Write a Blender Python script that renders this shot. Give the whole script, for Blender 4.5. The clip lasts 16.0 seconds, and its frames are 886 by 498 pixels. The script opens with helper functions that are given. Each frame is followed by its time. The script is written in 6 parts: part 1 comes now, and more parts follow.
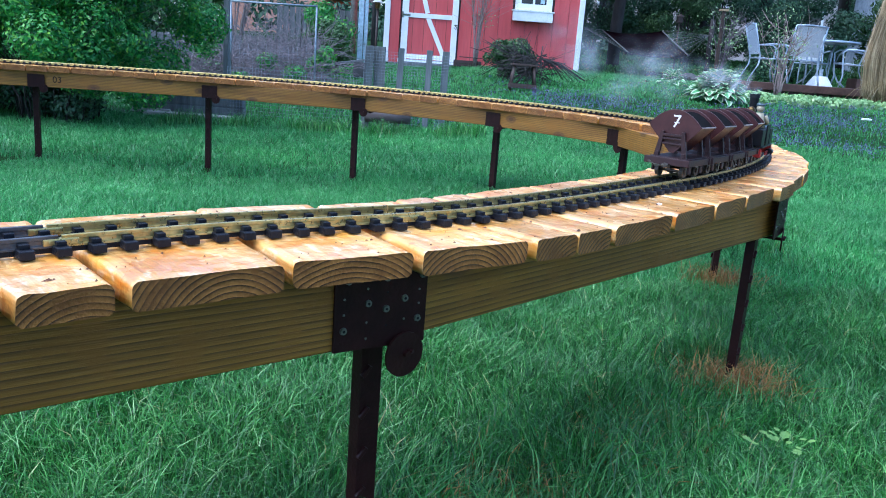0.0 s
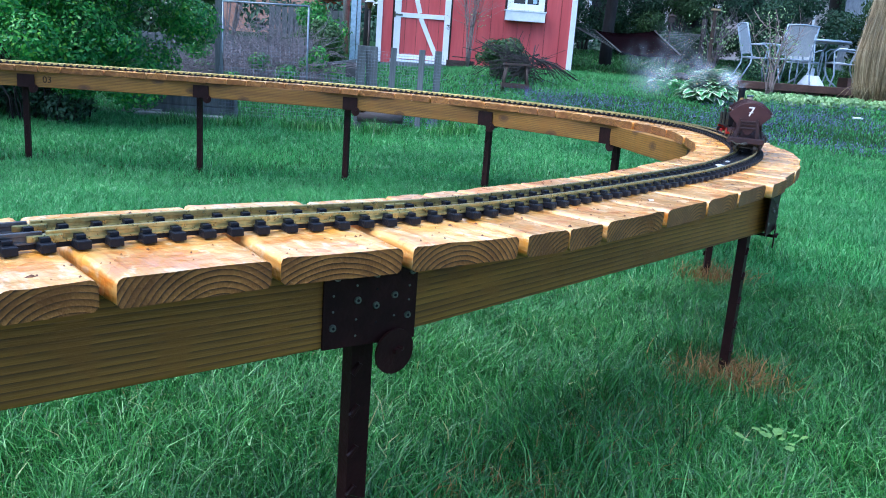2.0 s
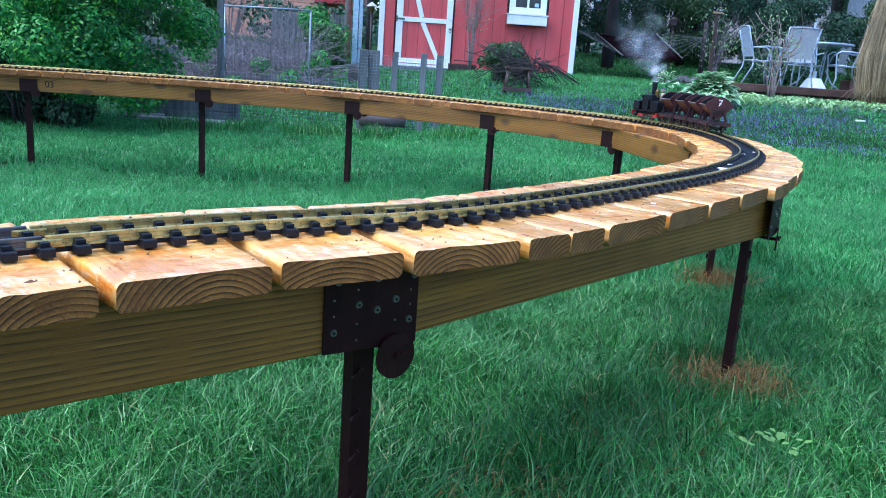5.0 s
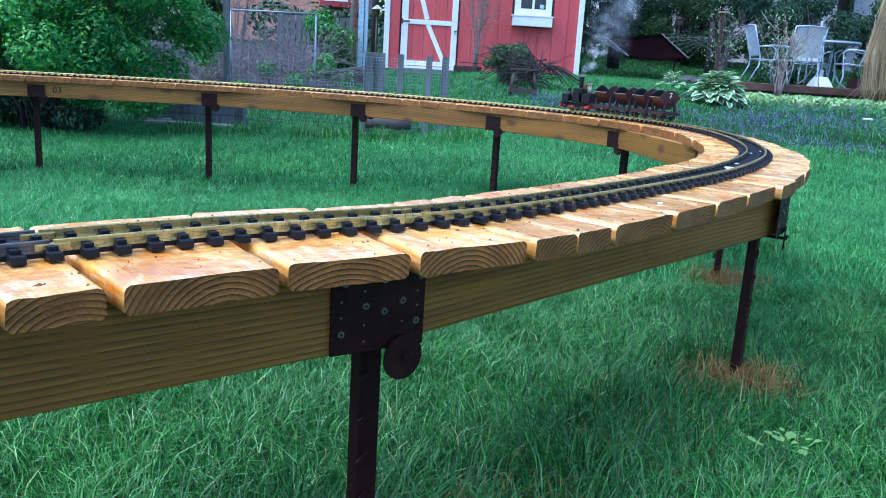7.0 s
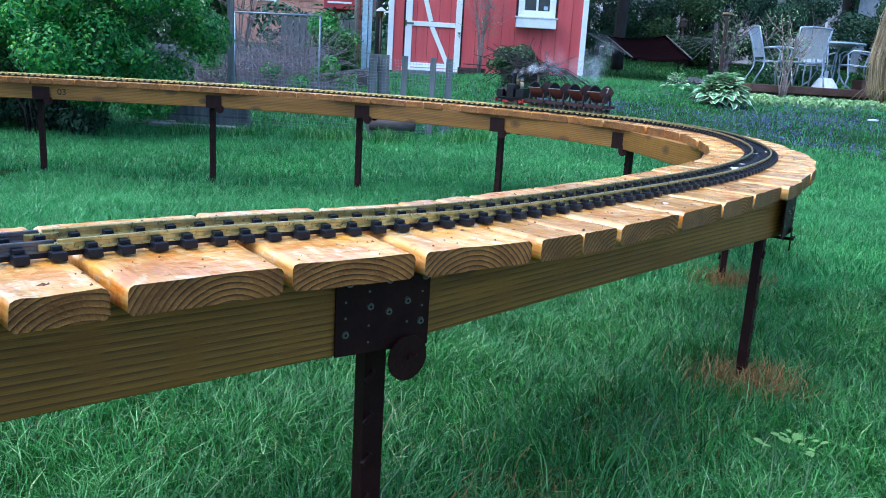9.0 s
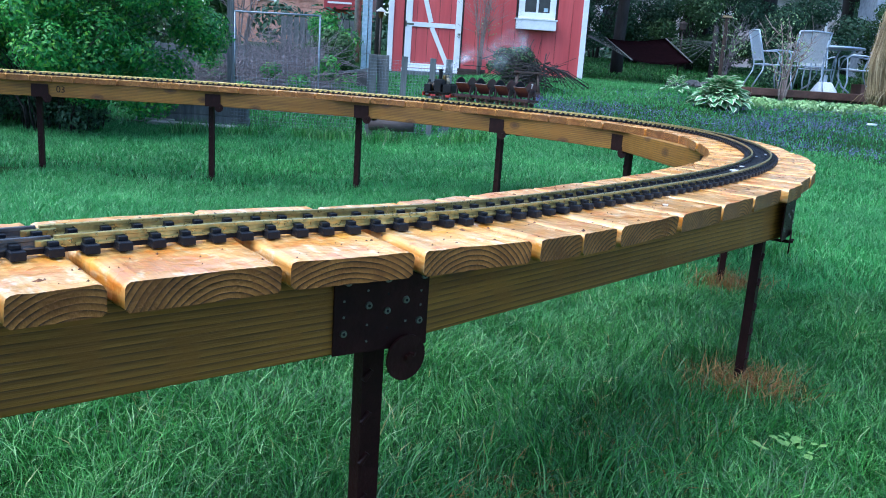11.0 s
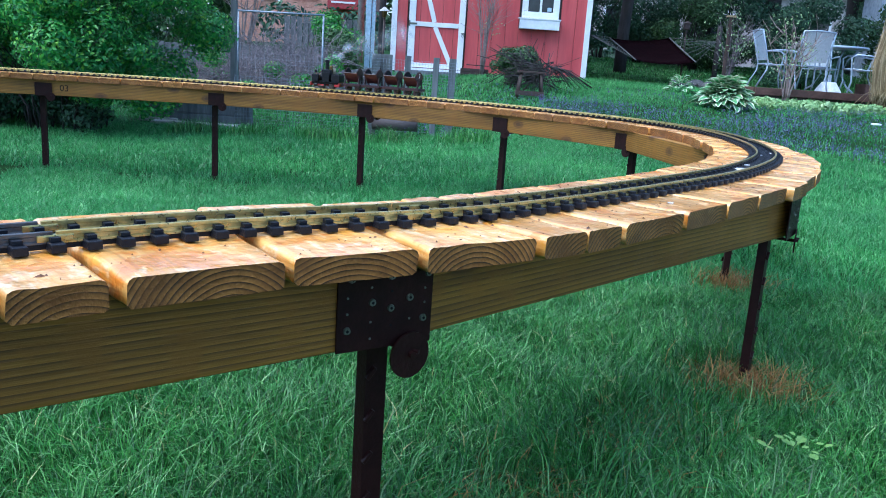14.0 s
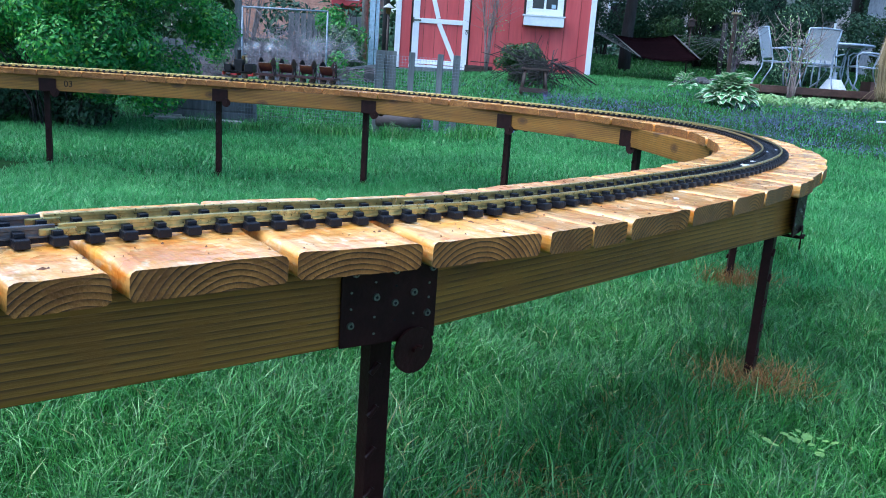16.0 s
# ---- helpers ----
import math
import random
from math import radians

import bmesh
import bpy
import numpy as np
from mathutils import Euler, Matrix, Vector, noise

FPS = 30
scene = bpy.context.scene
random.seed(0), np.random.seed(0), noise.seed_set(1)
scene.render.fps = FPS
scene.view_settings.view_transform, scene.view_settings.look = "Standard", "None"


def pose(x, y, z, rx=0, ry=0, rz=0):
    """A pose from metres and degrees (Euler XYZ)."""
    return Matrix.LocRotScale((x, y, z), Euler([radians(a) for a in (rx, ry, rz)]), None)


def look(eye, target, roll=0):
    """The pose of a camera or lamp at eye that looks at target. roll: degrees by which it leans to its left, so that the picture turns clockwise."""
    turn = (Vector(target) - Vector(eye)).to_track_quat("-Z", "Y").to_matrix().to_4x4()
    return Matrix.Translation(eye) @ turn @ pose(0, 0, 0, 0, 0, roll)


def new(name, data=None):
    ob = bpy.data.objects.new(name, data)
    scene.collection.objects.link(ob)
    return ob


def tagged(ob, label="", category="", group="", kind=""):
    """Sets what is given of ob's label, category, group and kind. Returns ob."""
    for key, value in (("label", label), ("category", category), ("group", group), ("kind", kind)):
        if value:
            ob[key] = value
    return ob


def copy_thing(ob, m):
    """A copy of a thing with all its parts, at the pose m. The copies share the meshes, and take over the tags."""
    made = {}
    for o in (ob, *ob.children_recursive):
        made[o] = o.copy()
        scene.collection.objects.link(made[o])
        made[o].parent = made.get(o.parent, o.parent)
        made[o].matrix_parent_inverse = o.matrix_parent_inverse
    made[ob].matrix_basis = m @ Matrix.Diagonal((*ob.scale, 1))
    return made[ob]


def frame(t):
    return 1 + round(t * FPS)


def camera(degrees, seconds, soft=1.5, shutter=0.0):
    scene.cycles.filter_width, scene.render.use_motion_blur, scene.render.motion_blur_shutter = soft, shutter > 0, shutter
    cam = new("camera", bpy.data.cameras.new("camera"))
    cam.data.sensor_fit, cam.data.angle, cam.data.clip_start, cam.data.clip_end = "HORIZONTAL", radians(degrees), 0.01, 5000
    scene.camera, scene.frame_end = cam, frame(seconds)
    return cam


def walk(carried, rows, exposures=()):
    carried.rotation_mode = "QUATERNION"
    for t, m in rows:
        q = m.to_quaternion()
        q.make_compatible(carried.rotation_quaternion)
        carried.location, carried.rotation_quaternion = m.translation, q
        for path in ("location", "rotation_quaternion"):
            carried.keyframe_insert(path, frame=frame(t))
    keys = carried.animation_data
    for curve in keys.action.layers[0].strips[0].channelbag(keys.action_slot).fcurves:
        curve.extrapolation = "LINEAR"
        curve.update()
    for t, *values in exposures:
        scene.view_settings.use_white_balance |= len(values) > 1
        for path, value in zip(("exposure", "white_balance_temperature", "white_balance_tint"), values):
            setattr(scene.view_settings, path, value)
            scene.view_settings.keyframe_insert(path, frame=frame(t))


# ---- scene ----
cam = camera(57.5, 16.0, 1.0)
PATH = [
    (0, (-0.007, -0.01, 0.614), (0.004, 1.936, 0.151), 4.3),
    (0.5, (-0.005, -0.009, 0.613), (0.011, 1.938, 0.153), 4.2),
    (1, (-0.004, -0.007, 0.612), (0.019, 1.94, 0.153), 4.2),
    (1.5, (-0.004, -0.005, 0.611), (0.022, 1.942, 0.153), 4.2),
    (2, (-0.003, -0.004, 0.608), (0.024, 1.942, 0.147), 4.2),
    (2.5, (-0.002, -0.003, 0.607), (0.026, 1.943, 0.144), 4.2),
    (3, (-0.001, -0.002, 0.607), (0.026, 1.943, 0.144), 4.2),
    (3.5, (-0.001, -0.003, 0.608), (0.025, 1.943, 0.145), 4.2),
    (4, (-0.002, -0.001, 0.609), (0.024, 1.946, 0.151), 4.2),
    (6.5, (-0.001, -0.001, 0.606), (0.005, 1.947, 0.155), 3.6),
    (7, (-0.001, -0.002, 0.607), (0.002, 1.947, 0.158), 3.5),
    (7.5, (0.0, 0.0, 0.606), (0.0, 1.95, 0.16), 3.4),
    (8, (0.0, 0.002, 0.606), (-0.001, 1.952, 0.159), 3.4),
    (8.5, (-0.001, 0.001, 0.605), (-0.005, 1.95, 0.159), 3.3),
    (9, (-0.002, 0.002, 0.604), (-0.009, 1.952, 0.159), 3.4),
    (11.5, (-0.003, 0.006, 0.601), (-0.005, 1.957, 0.159), 3.9),
    (12, (-0.003, 0.007, 0.601), (-0.009, 1.957, 0.159), 3.8),
    (12.5, (-0.003, 0.009, 0.599), (-0.012, 1.959, 0.154), 3.7),
    (13, (-0.004, 0.009, 0.599), (-0.013, 1.959, 0.155), 3.7),
    (13.5, (-0.004, 0.01, 0.598), (-0.014, 1.96, 0.156), 3.7),
    (14, (-0.004, 0.01, 0.597), (-0.014, 1.961, 0.154), 3.9),
    (14.5, (-0.005, 0.01, 0.596), (-0.016, 1.961, 0.154), 3.9),
    (15, (-0.006, 0.011, 0.595), (-0.021, 1.961, 0.151), 4.0),
    (15.5, (-0.004, 0.013, 0.594), (-0.022, 1.962, 0.147), 3.9),
    (16, (-0.005, 0.015, 0.593), (-0.023, 1.963, 0.143), 4.0),
]
walk(cam, [(t, look(eye, target, roll)) for t, eye, target, roll in PATH], [(0, 1.38, 5020, 9), (4, 1.38, 4980, 9), (7, 1.38, 4880, 8), (8.5, 1.38, 4880, 8), (9, 1.26, 4980, 7), (12.5, 1.29, 5080, 6), (16, 1.29, 5080, 6)])

# ---------------------------------------------------------------- light
world = bpy.data.worlds.new("overcast_sky")
scene.world = world
world.use_nodes = True
wn = world.node_tree
sky = wn.nodes.new("ShaderNodeTexSky")
sky.sky_type, sky.sun_disc = "NISHITA", False
sky.sun_elevation, sky.sun_rotation = radians(60), radians(246)
sky.air_density, sky.dust_density, sky.ozone_density = 1.0, 2.5, 1.5
bgn = next(n for n in wn.nodes if n.bl_idname == "ShaderNodeBackground")
bgn.inputs["Strength"].default_value = 0.15
wn.links.new(sky.outputs["Color"], bgn.inputs["Color"])
sun = new("sun", bpy.data.lights.new("sun", "SUN"))
sun.data.energy, sun.data.angle, sun.data.color = 1.35, radians(75), (1.0, 0.99, 0.97)
sun.matrix_world = look((0, 0, 30), (11, 5, 0))


# ---------------------------------------------------------------- materials
def shader(name):
    m = bpy.data.materials.new(name)
    m.use_nodes = True
    t = m.node_tree
    return m, t, next(n for n in t.nodes if n.bl_idname == "ShaderNodeBsdfPrincipled")


def node(t, kind, **values):
    n = t.nodes.new(kind)
    for key, value in values.items():
        n.inputs[key].default_value = value
    return n


def ramp(t, fac, stops):
    r = t.nodes.new("ShaderNodeValToRGB")
    while len(r.color_ramp.elements) < len(stops):
        r.color_ramp.elements.new(0.5)
    for e, (pos, c) in zip(r.color_ramp.elements, stops):
        e.position, e.color = pos, (*c, 1)
    t.links.new(fac, r.inputs["Fac"])
    return r.outputs["Color"]


def blend(t, mode, fac, a, b):
    n = t.nodes.new("ShaderNodeMix")
    n.data_type, n.blend_type = "RGBA", mode
    for socket, value in (("Factor", fac), ("A", a), ("B", b)):
        s = next(i for i in n.inputs if i.name == socket and (i.type == "RGBA" or (socket == "Factor" and i.type == "VALUE")))
        if isinstance(value, (int, float, tuple)):
            s.default_value = value
        else:
            t.links.new(value, s)
    return next(o for o in n.outputs if o.type == "RGBA")


def surface(name, c1, c2, scale=20.0, rough=0.6, bump=0.3, metal=0.0, fine=6.0, stretch=(1, 1, 1), coat=0.0, vary=0.0, grit=0.28, shine=0.5):
    """A plain worn surface: two colours mixed by noise at two scales, with relief."""
    m, t, b = shader(name)
    co = t.nodes.new("ShaderNodeTexCoord")
    mp = node(t, "ShaderNodeMapping", Scale=stretch)
    t.links.new(co.outputs["Object"], mp.inputs["Vector"])
    big = node(t, "ShaderNodeTexNoise", Scale=scale, Detail=4.0)
    small = node(t, "ShaderNodeTexNoise", Scale=scale * fine, Detail=6.0)
    for n in (big, small):
        t.links.new(mp.outputs["Vector"], n.inputs["Vector"])
    base = ramp(t, big.outputs["Fac"], [(0.3, c1), (0.7, c2)])
    grain = ramp(t, small.outputs["Fac"], [(0.3, (1 - grit,) * 3), (0.7, (1 + grit / 2,) * 3)])
    col = blend(t, "MULTIPLY", 1.0, base, grain)
    if vary:
        info = t.nodes.new("ShaderNodeObjectInfo")
        hs = node(t, "ShaderNodeHueSaturation")
        mr = node(t, "ShaderNodeMapRange")
        mr.inputs["To Min"].default_value, mr.inputs["To Max"].default_value = 1 - vary, 1 + vary
        t.links.new(info.outputs["Random"], mr.inputs["Value"])
        t.links.new(mr.outputs["Result"], hs.inputs["Value"])
        t.links.new(col, hs.inputs["Color"])
        col = hs.outputs["Color"]
    t.links.new(col, b.inputs["Base Color"])
    rr = node(t, "ShaderNodeMapRange")
    rr.inputs["To Min"].default_value, rr.inputs["To Max"].default_value = max(0.03, rough - 0.12), min(1, rough + 0.12)
    t.links.new(small.outputs["Fac"], rr.inputs["Value"])
    t.links.new(rr.outputs["Result"], b.inputs["Roughness"])
    b.inputs["Metallic"].default_value = metal
    b.inputs["Specular IOR Level"].default_value = shine
    b.inputs["Coat Weight"].default_value, b.inputs["Coat Roughness"].default_value = coat, 0.12
    if bump:
        bp = node(t, "ShaderNodeBump", Strength=bump, Distance=0.004)
        t.links.new(small.outputs["Fac"], bp.inputs["Height"])
        t.links.new(bp.outputs["Normal"], b.inputs["Normal"])
    return m


def timber(name, light, dark, stain, rings=60.0, centre=-0.05, wet=0.5, rough=0.42, knots=True, relief=0.35, streak=(18, 420, 420), flecks=0.0, flat_sawn=False):
    """Sawn pine: growth rings round an axis along the board (local x), with stain, knots and a wet film."""
    m, t, b = shader(name)
    co = t.nodes.new("ShaderNodeTexCoord")
    info = t.nodes.new("ShaderNodeObjectInfo")
    shift = t.nodes.new("ShaderNodeVectorMath")
    shift.operation = "MULTIPLY_ADD"
    cmb = t.nodes.new("ShaderNodeCombineXYZ")
    r2 = t.nodes.new("ShaderNodeMath")
    r2.operation, r2.inputs[1].default_value = "MULTIPLY", 3.7
    fr = t.nodes.new("ShaderNodeMath")
    fr.operation = "FRACT"
    t.links.new(info.outputs["Random"], r2.inputs[0])
    t.links.new(r2.outputs[0], fr.inputs[0])
    t.links.new(info.outputs["Random"], cmb.inputs[0])
    t.links.new(info.outputs["Random"], cmb.inputs[1])
    t.links.new(fr.outputs[0], cmb.inputs[2])
    t.links.new(cmb.outputs[0], shift.inputs[0])
    shift.inputs[1].default_value = (5.0, 0.09, 0.05)
    off = node(t, "ShaderNodeVectorMath")
    off.operation = "ADD"
    off.inputs[1].default_value = (0, -0.045, -centre)
    t.links.new(co.outputs["Object"], off.inputs[0])
    t.links.new(off.outputs[0], shift.inputs[2])
    mp = node(t, "ShaderNodeMapping", Scale=(0.10, 1, 1))
    t.links.new(shift.outputs[0], mp.inputs["Vector"])
    wave = t.nodes.new("ShaderNodeTexWave")
    wave.wave_type, wave.rings_direction, wave.wave_profile = "RINGS", "X", "SAW"
    if flat_sawn:
        wave.wave_type, wave.bands_direction = "BANDS", "Z"
    for k, v in (("Scale", rings), ("Distortion", 2.2), ("Detail", 3.0), ("Detail Scale", 0.35), ("Detail Roughness", 0.5)):
        wave.inputs[k].default_value = v
    t.links.new(mp.outputs["Vector"], wave.inputs["Vector"])
    fib = node(t, "ShaderNodeTexNoise", Scale=1.0, Detail=5.0)
    fm = node(t, "ShaderNodeMapping", Scale=streak)
    t.links.new(co.outputs["Object"], fm.inputs["Vector"])
    t.links.new(fm.outputs["Vector"], fib.inputs["Vector"])
    blot = node(t, "ShaderNodeTexNoise", Scale=14.0, Detail=5.0, Roughness=0.6)
    t.links.new(shift.outputs[0], blot.inputs["Vector"])
    col = ramp(t, wave.outputs["Fac"], [(0.0, light), (0.55, tuple(0.6 * a + 0.4 * d for a, d in zip(light, dark))), (0.92, dark), (1.0, light)])
    col = blend(t, "MULTIPLY", 0.55, col, ramp(t, fib.outputs["Fac"], [(0.3, (0.74, 0.70, 0.62)), (0.65, (1.12, 1.12, 1.12))]))
    col = blend(t, "MIX", ramp(t, blot.outputs["Fac"], [(0.50, (0, 0, 0)), (0.60, (0.8, 0.8, 0.8))]), col, (*stain, 1))
    band = node(t, "ShaderNodeTexNoise", Scale=1.0, Detail=3.0)
    bmap = node(t, "ShaderNodeMapping", Scale=(2.5, 34, 48))
    t.links.new(shift.outputs[0], bmap.inputs["Vector"])
    t.links.new(bmap.outputs["Vector"], band.inputs["Vector"])
    col = blend(t, "MULTIPLY", 0.35 if wet > 0.5 else 0.8, col, ramp(t, band.outputs["Fac"], [(0.32, (0.62, 0.56, 0.48)), (0.62, (1.12, 1.12, 1.1))]))
    if flecks:
        pale = node(t, "ShaderNodeTexNoise", Scale=1.0, Detail=4.0, Roughness=0.65)
        pm = node(t, "ShaderNodeMapping", Scale=(34, 70, 70))
        t.links.new(shift.outputs[0], pm.inputs["Vector"])
        t.links.new(pm.outputs["Vector"], pale.inputs["Vector"])
        col = blend(t, "MIX", ramp(t, pale.outputs["Fac"], [(0.54, (0, 0, 0)), (0.64, (flecks,) * 3)]), col, (0.92, 0.66, 0.36, 1))
    if knots:
        vor = node(t, "ShaderNodeTexVoronoi", Scale=1.0, Randomness=1.0)
        vor.voronoi_dimensions = "2D"
        kn = ramp(t, vor.outputs["Distance"], [(0.045, (0.9, 0.9, 0.9)), (0.07, (0.45, 0.45, 0.45)), (0.085, (0.75, 0.75, 0.75)), (0.13, (0, 0, 0))])
        km = t.nodes.new("ShaderNodeCombineXYZ")
        for axis, grow in ((0, 3.6), (2, 7.0)):
            sx = t.nodes.new("ShaderNodeSeparateXYZ")
            t.links.new(shift.outputs[0], sx.inputs[0])
            gr = t.nodes.new("ShaderNodeMath")
            gr.operation, gr.inputs[1].default_value = "MULTIPLY", grow
            t.links.new(sx.outputs[axis], gr.inputs[0])
            t.links.new(gr.outputs[0], km.inputs[0 if axis == 0 else 1])
        t.links.new(km.outputs[0], vor.inputs["Vector"])
        col = blend(t, "MIX", kn, col, (0.075, 0.026, 0.009, 1))
    pud = node(t, "ShaderNodeTexNoise", Scale=16.0, Detail=3.0)
    t.links.new(shift.outputs[0], pud.inputs["Vector"])
    if wet > 0.5:
        soak = node(t, "ShaderNodeTexNoise", Scale=1.0, Detail=4.0, Roughness=0.6)
        sm = node(t, "ShaderNodeMapping", Scale=(26, 13, 26))
        t.links.new(shift.outputs[0], sm.inputs["Vector"])
        t.links.new(sm.outputs["Vector"], soak.inputs["Vector"])
        col = blend(t, "MULTIPLY", ramp(t, soak.outputs["Fac"], [(0.54, (0, 0, 0)), (0.58, (0.9, 0.9, 0.9))]), col, (0.88, 0.62, 0.24, 1))
    hs = node(t, "ShaderNodeHueSaturation")
    mr = node(t, "ShaderNodeMapRange")
    mr.inputs["To Min"].default_value, mr.inputs["To Max"].default_value = 0.82, 1.15
    t.links.new(info.outputs["Random"], mr.inputs["Value"])
    t.links.new(mr.outputs["Result"], hs.inputs["Value"])
    t.links.new(col, hs.inputs["Color"])
    t.links.new(hs.outputs["Color"], b.inputs["Base Color"])
    pr = node(t, "ShaderNodeMapRange")
    for k, v in (("From Min", 0.42), ("From Max", 0.60), ("To Min", 0.7 * rough), ("To Max", 0.07)):
        pr.inputs[k].default_value = v
    t.links.new(pud.outputs["Fac"], pr.inputs["Value"])
    b.inputs["Roughness"].default_value = rough
    b.inputs["Coat Weight"].default_value = wet
    t.links.new(pr.outputs["Result"], b.inputs["Coat Roughness"])
    bp = node(t, "ShaderNodeBump", Strength=relief, Distance=0.003)
    mixh = t.nodes.new("ShaderNodeMath")
    mixh.operation = "ADD"
    t.links.new(fib.outputs["Fac"], mixh.inputs[0])
    t.links.new(wave.outputs["Fac"], mixh.inputs[1])
    t.links.new(mixh.outputs[0], bp.inputs["Height"])
    t.links.new(bp.outputs["Normal"], b.inputs["Normal"])
    film = node(t, "ShaderNodeTexNoise", Scale=46.0, Detail=3.0)
    t.links.new(shift.outputs[0], film.inputs["Vector"])
    fb = node(t, "ShaderNodeBump", Strength=0.55, Distance=0.006)
    t.links.new(film.outputs["Fac"], fb.inputs["Height"])
    t.links.new(fb.outputs["Normal"], b.inputs["Coat Normal"])
    return m


def leafage(name, stops, rough=0.45, through_light=0.25, patch=0.6):
    """Leaves or blades: each island takes its own tone, and patches differ over the ground."""
    m, t, b = shader(name)
    geo = t.nodes.new("ShaderNodeNewGeometry")
    col = ramp(t, geo.outputs["Random Per Island"], stops)
    ns = node(t, "ShaderNodeTexNoise", Scale=patch, Detail=4.0)
    t.links.new(geo.outputs["Position"], ns.inputs["Vector"])
    col = blend(t, "MULTIPLY", 0.8, col, ramp(t, ns.outputs["Fac"], [(0.32, (0.55, 0.62, 0.6)), (0.68, (1.25, 1.2, 1.05))]))
    t.links.new(col, b.inputs["Base Color"])
    b.inputs["Roughness"].default_value = rough
    b.inputs["Specular IOR Level"].default_value = 0.4
    if through_light:
        tr = t.nodes.new("ShaderNodeBsdfTranslucent")
        t.links.new(col, tr.inputs["Color"])
        ms = node(t, "ShaderNodeMixShader", Fac=through_light)
        t.links.new(b.outputs[0], ms.inputs[1])
        t.links.new(tr.outputs[0], ms.inputs[2])
        t.links.new(ms.outputs[0], next(n for n in t.nodes if n.bl_idname == "ShaderNodeOutputMaterial").inputs["Surface"])
    return m


M_PLANK = timber("wet_pine_deck", (0.93, 0.51, 0.145), (0.86, 0.40, 0.085), (0.88, 0.36, 0.022), 55, -0.05, 0.9, 0.42, False, 0.6, (26, 150, 150), 0.8)
M_END = timber("wet_end_grain", (0.50, 0.205, 0.042), (0.026, 0.008, 0.002), (0.24, 0.085, 0.015), 58, -0.06, 0.1, 0.6, False, 0.5, (300, 300, 300))
M_BEAM = timber("treated_pine_beam", (0.33, 0.155, 0.014), (0.105, 0.043, 0.006), (0.25, 0.105, 0.008), 42, -0.02, 0.06, 0.6, flat_sawn=True)
M_RUST = surface("dark_brown_painted_steel", (0.012, 0.0038, 0.0032), (0.024, 0.0075, 0.0062), 30, 0.5, 0.2, 0.0, grit=0.2, shine=0.14)
M_CRUMB = surface("brown_crumbs", (0.07, 0.025, 0.012), (0.20, 0.08, 0.03), 120, 0.7, 0.2)
M_SCREW = surface("zinc_screw", (0.11, 0.115, 0.09), (0.20, 0.20, 0.16), 200, 0.4, 0.2, 0.8)
M_BRASS = surface("dull_brass_rail", (0.42, 0.34, 0.12), (0.58, 0.48, 0.20), 30, 0.30, 0.15, 0.75)
M_STEEL = surface("dark_grey_rail", (0.06, 0.06, 0.065), (0.12, 0.12, 0.125), 30, 0.35, 0.2, 0.6)
M_TIE = surface("black_plastic_tie", (0.004, 0.005, 0.008), (0.008, 0.009, 0.014), 90, 0.45, 0.3, shine=0.25)
M_SOIL = surface("lawn_soil", (0.008, 0.028, 0.005), (0.018, 0.056, 0.009), 3.0, 0.95, 0.6, shine=0.08)
M_BLADE = leafage("grass_blades", [(0.0, (0.011, 0.052, 0.009)), (0.4, (0.042, 0.175, 0.028)), (0.75, (0.082, 0.275, 0.052)), (0.92, (0.165, 0.39, 0.105)), (0.985, (0.31, 0.52, 0.23)), (1.0, (0.40, 0.34, 0.14))], 0.36, 0.18, 2.4)
# lighter copy of grass_blades: brightness and sheen of the farther lawn in the colour
M_PALEBLADE = leafage("grass_blades_lightened", [(0.0, (0.034, 0.150, 0.038)), (0.4, (0.068, 0.280, 0.068)), (0.75, (0.108, 0.370, 0.105)), (0.95, (0.19, 0.47, 0.17)), (1.0, (0.32, 0.56, 0.27))], 0.34, 0.28, 1.1)
# slightly darker grass: shade below the trestle goes into the blade colour
M_SHADEDGRASS = leafage("uncut_grass_shaded", [(0.0, (0.012, 0.055, 0.010)), (0.5, (0.042, 0.165, 0.027)), (0.88, (0.080, 0.26, 0.045)), (0.96, (0.16, 0.34, 0.11)), (1.0, (0.34, 0.25, 0.10))], 0.34, 0.2, 3.0)
M_STRAW = leafage("dry_straw_blades", [(0.0, (0.22, 0.10, 0.032)), (0.7, (0.46, 0.22, 0.07)), (1.0, (0.16, 0.20, 0.05))], 0.6, 0.2)
M_BUSH = leafage("bush_leaves", [(0.0, (0.026, 0.135, 0.036)), (0.5, (0.064, 0.275, 0.054)), (0.85, (0.125, 0.40, 0.065)), (1.0, (0.24, 0.46, 0.05))], 0.36, 0.3, 1.9)
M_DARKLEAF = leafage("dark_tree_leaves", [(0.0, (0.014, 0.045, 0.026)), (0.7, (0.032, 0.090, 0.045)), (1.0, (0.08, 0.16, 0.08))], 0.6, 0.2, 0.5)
M_MIDLEAF = leafage("spring_tree_leaves", [(0.0, (0.020, 0.055, 0.016)), (0.7, (0.045, 0.11, 0.03)), (1.0, (0.11, 0.19, 0.07))], 0.55, 0.25, 0.5)
M_BARK = surface("dark_bark", (0.014, 0.012, 0.011), (0.034, 0.029, 0.026), 8, 0.85, 0.8, stretch=(3, 3, 0.6))
M_TWIG = surface("pale_twigs", (0.20, 0.15, 0.13), (0.34, 0.27, 0.25), 20, 0.8, 0.3)
M_BRAMBLE = surface("purplish_bramble_canes", (0.09, 0.077, 0.083), (0.24, 0.205, 0.22), 20, 0.8, 0.3)
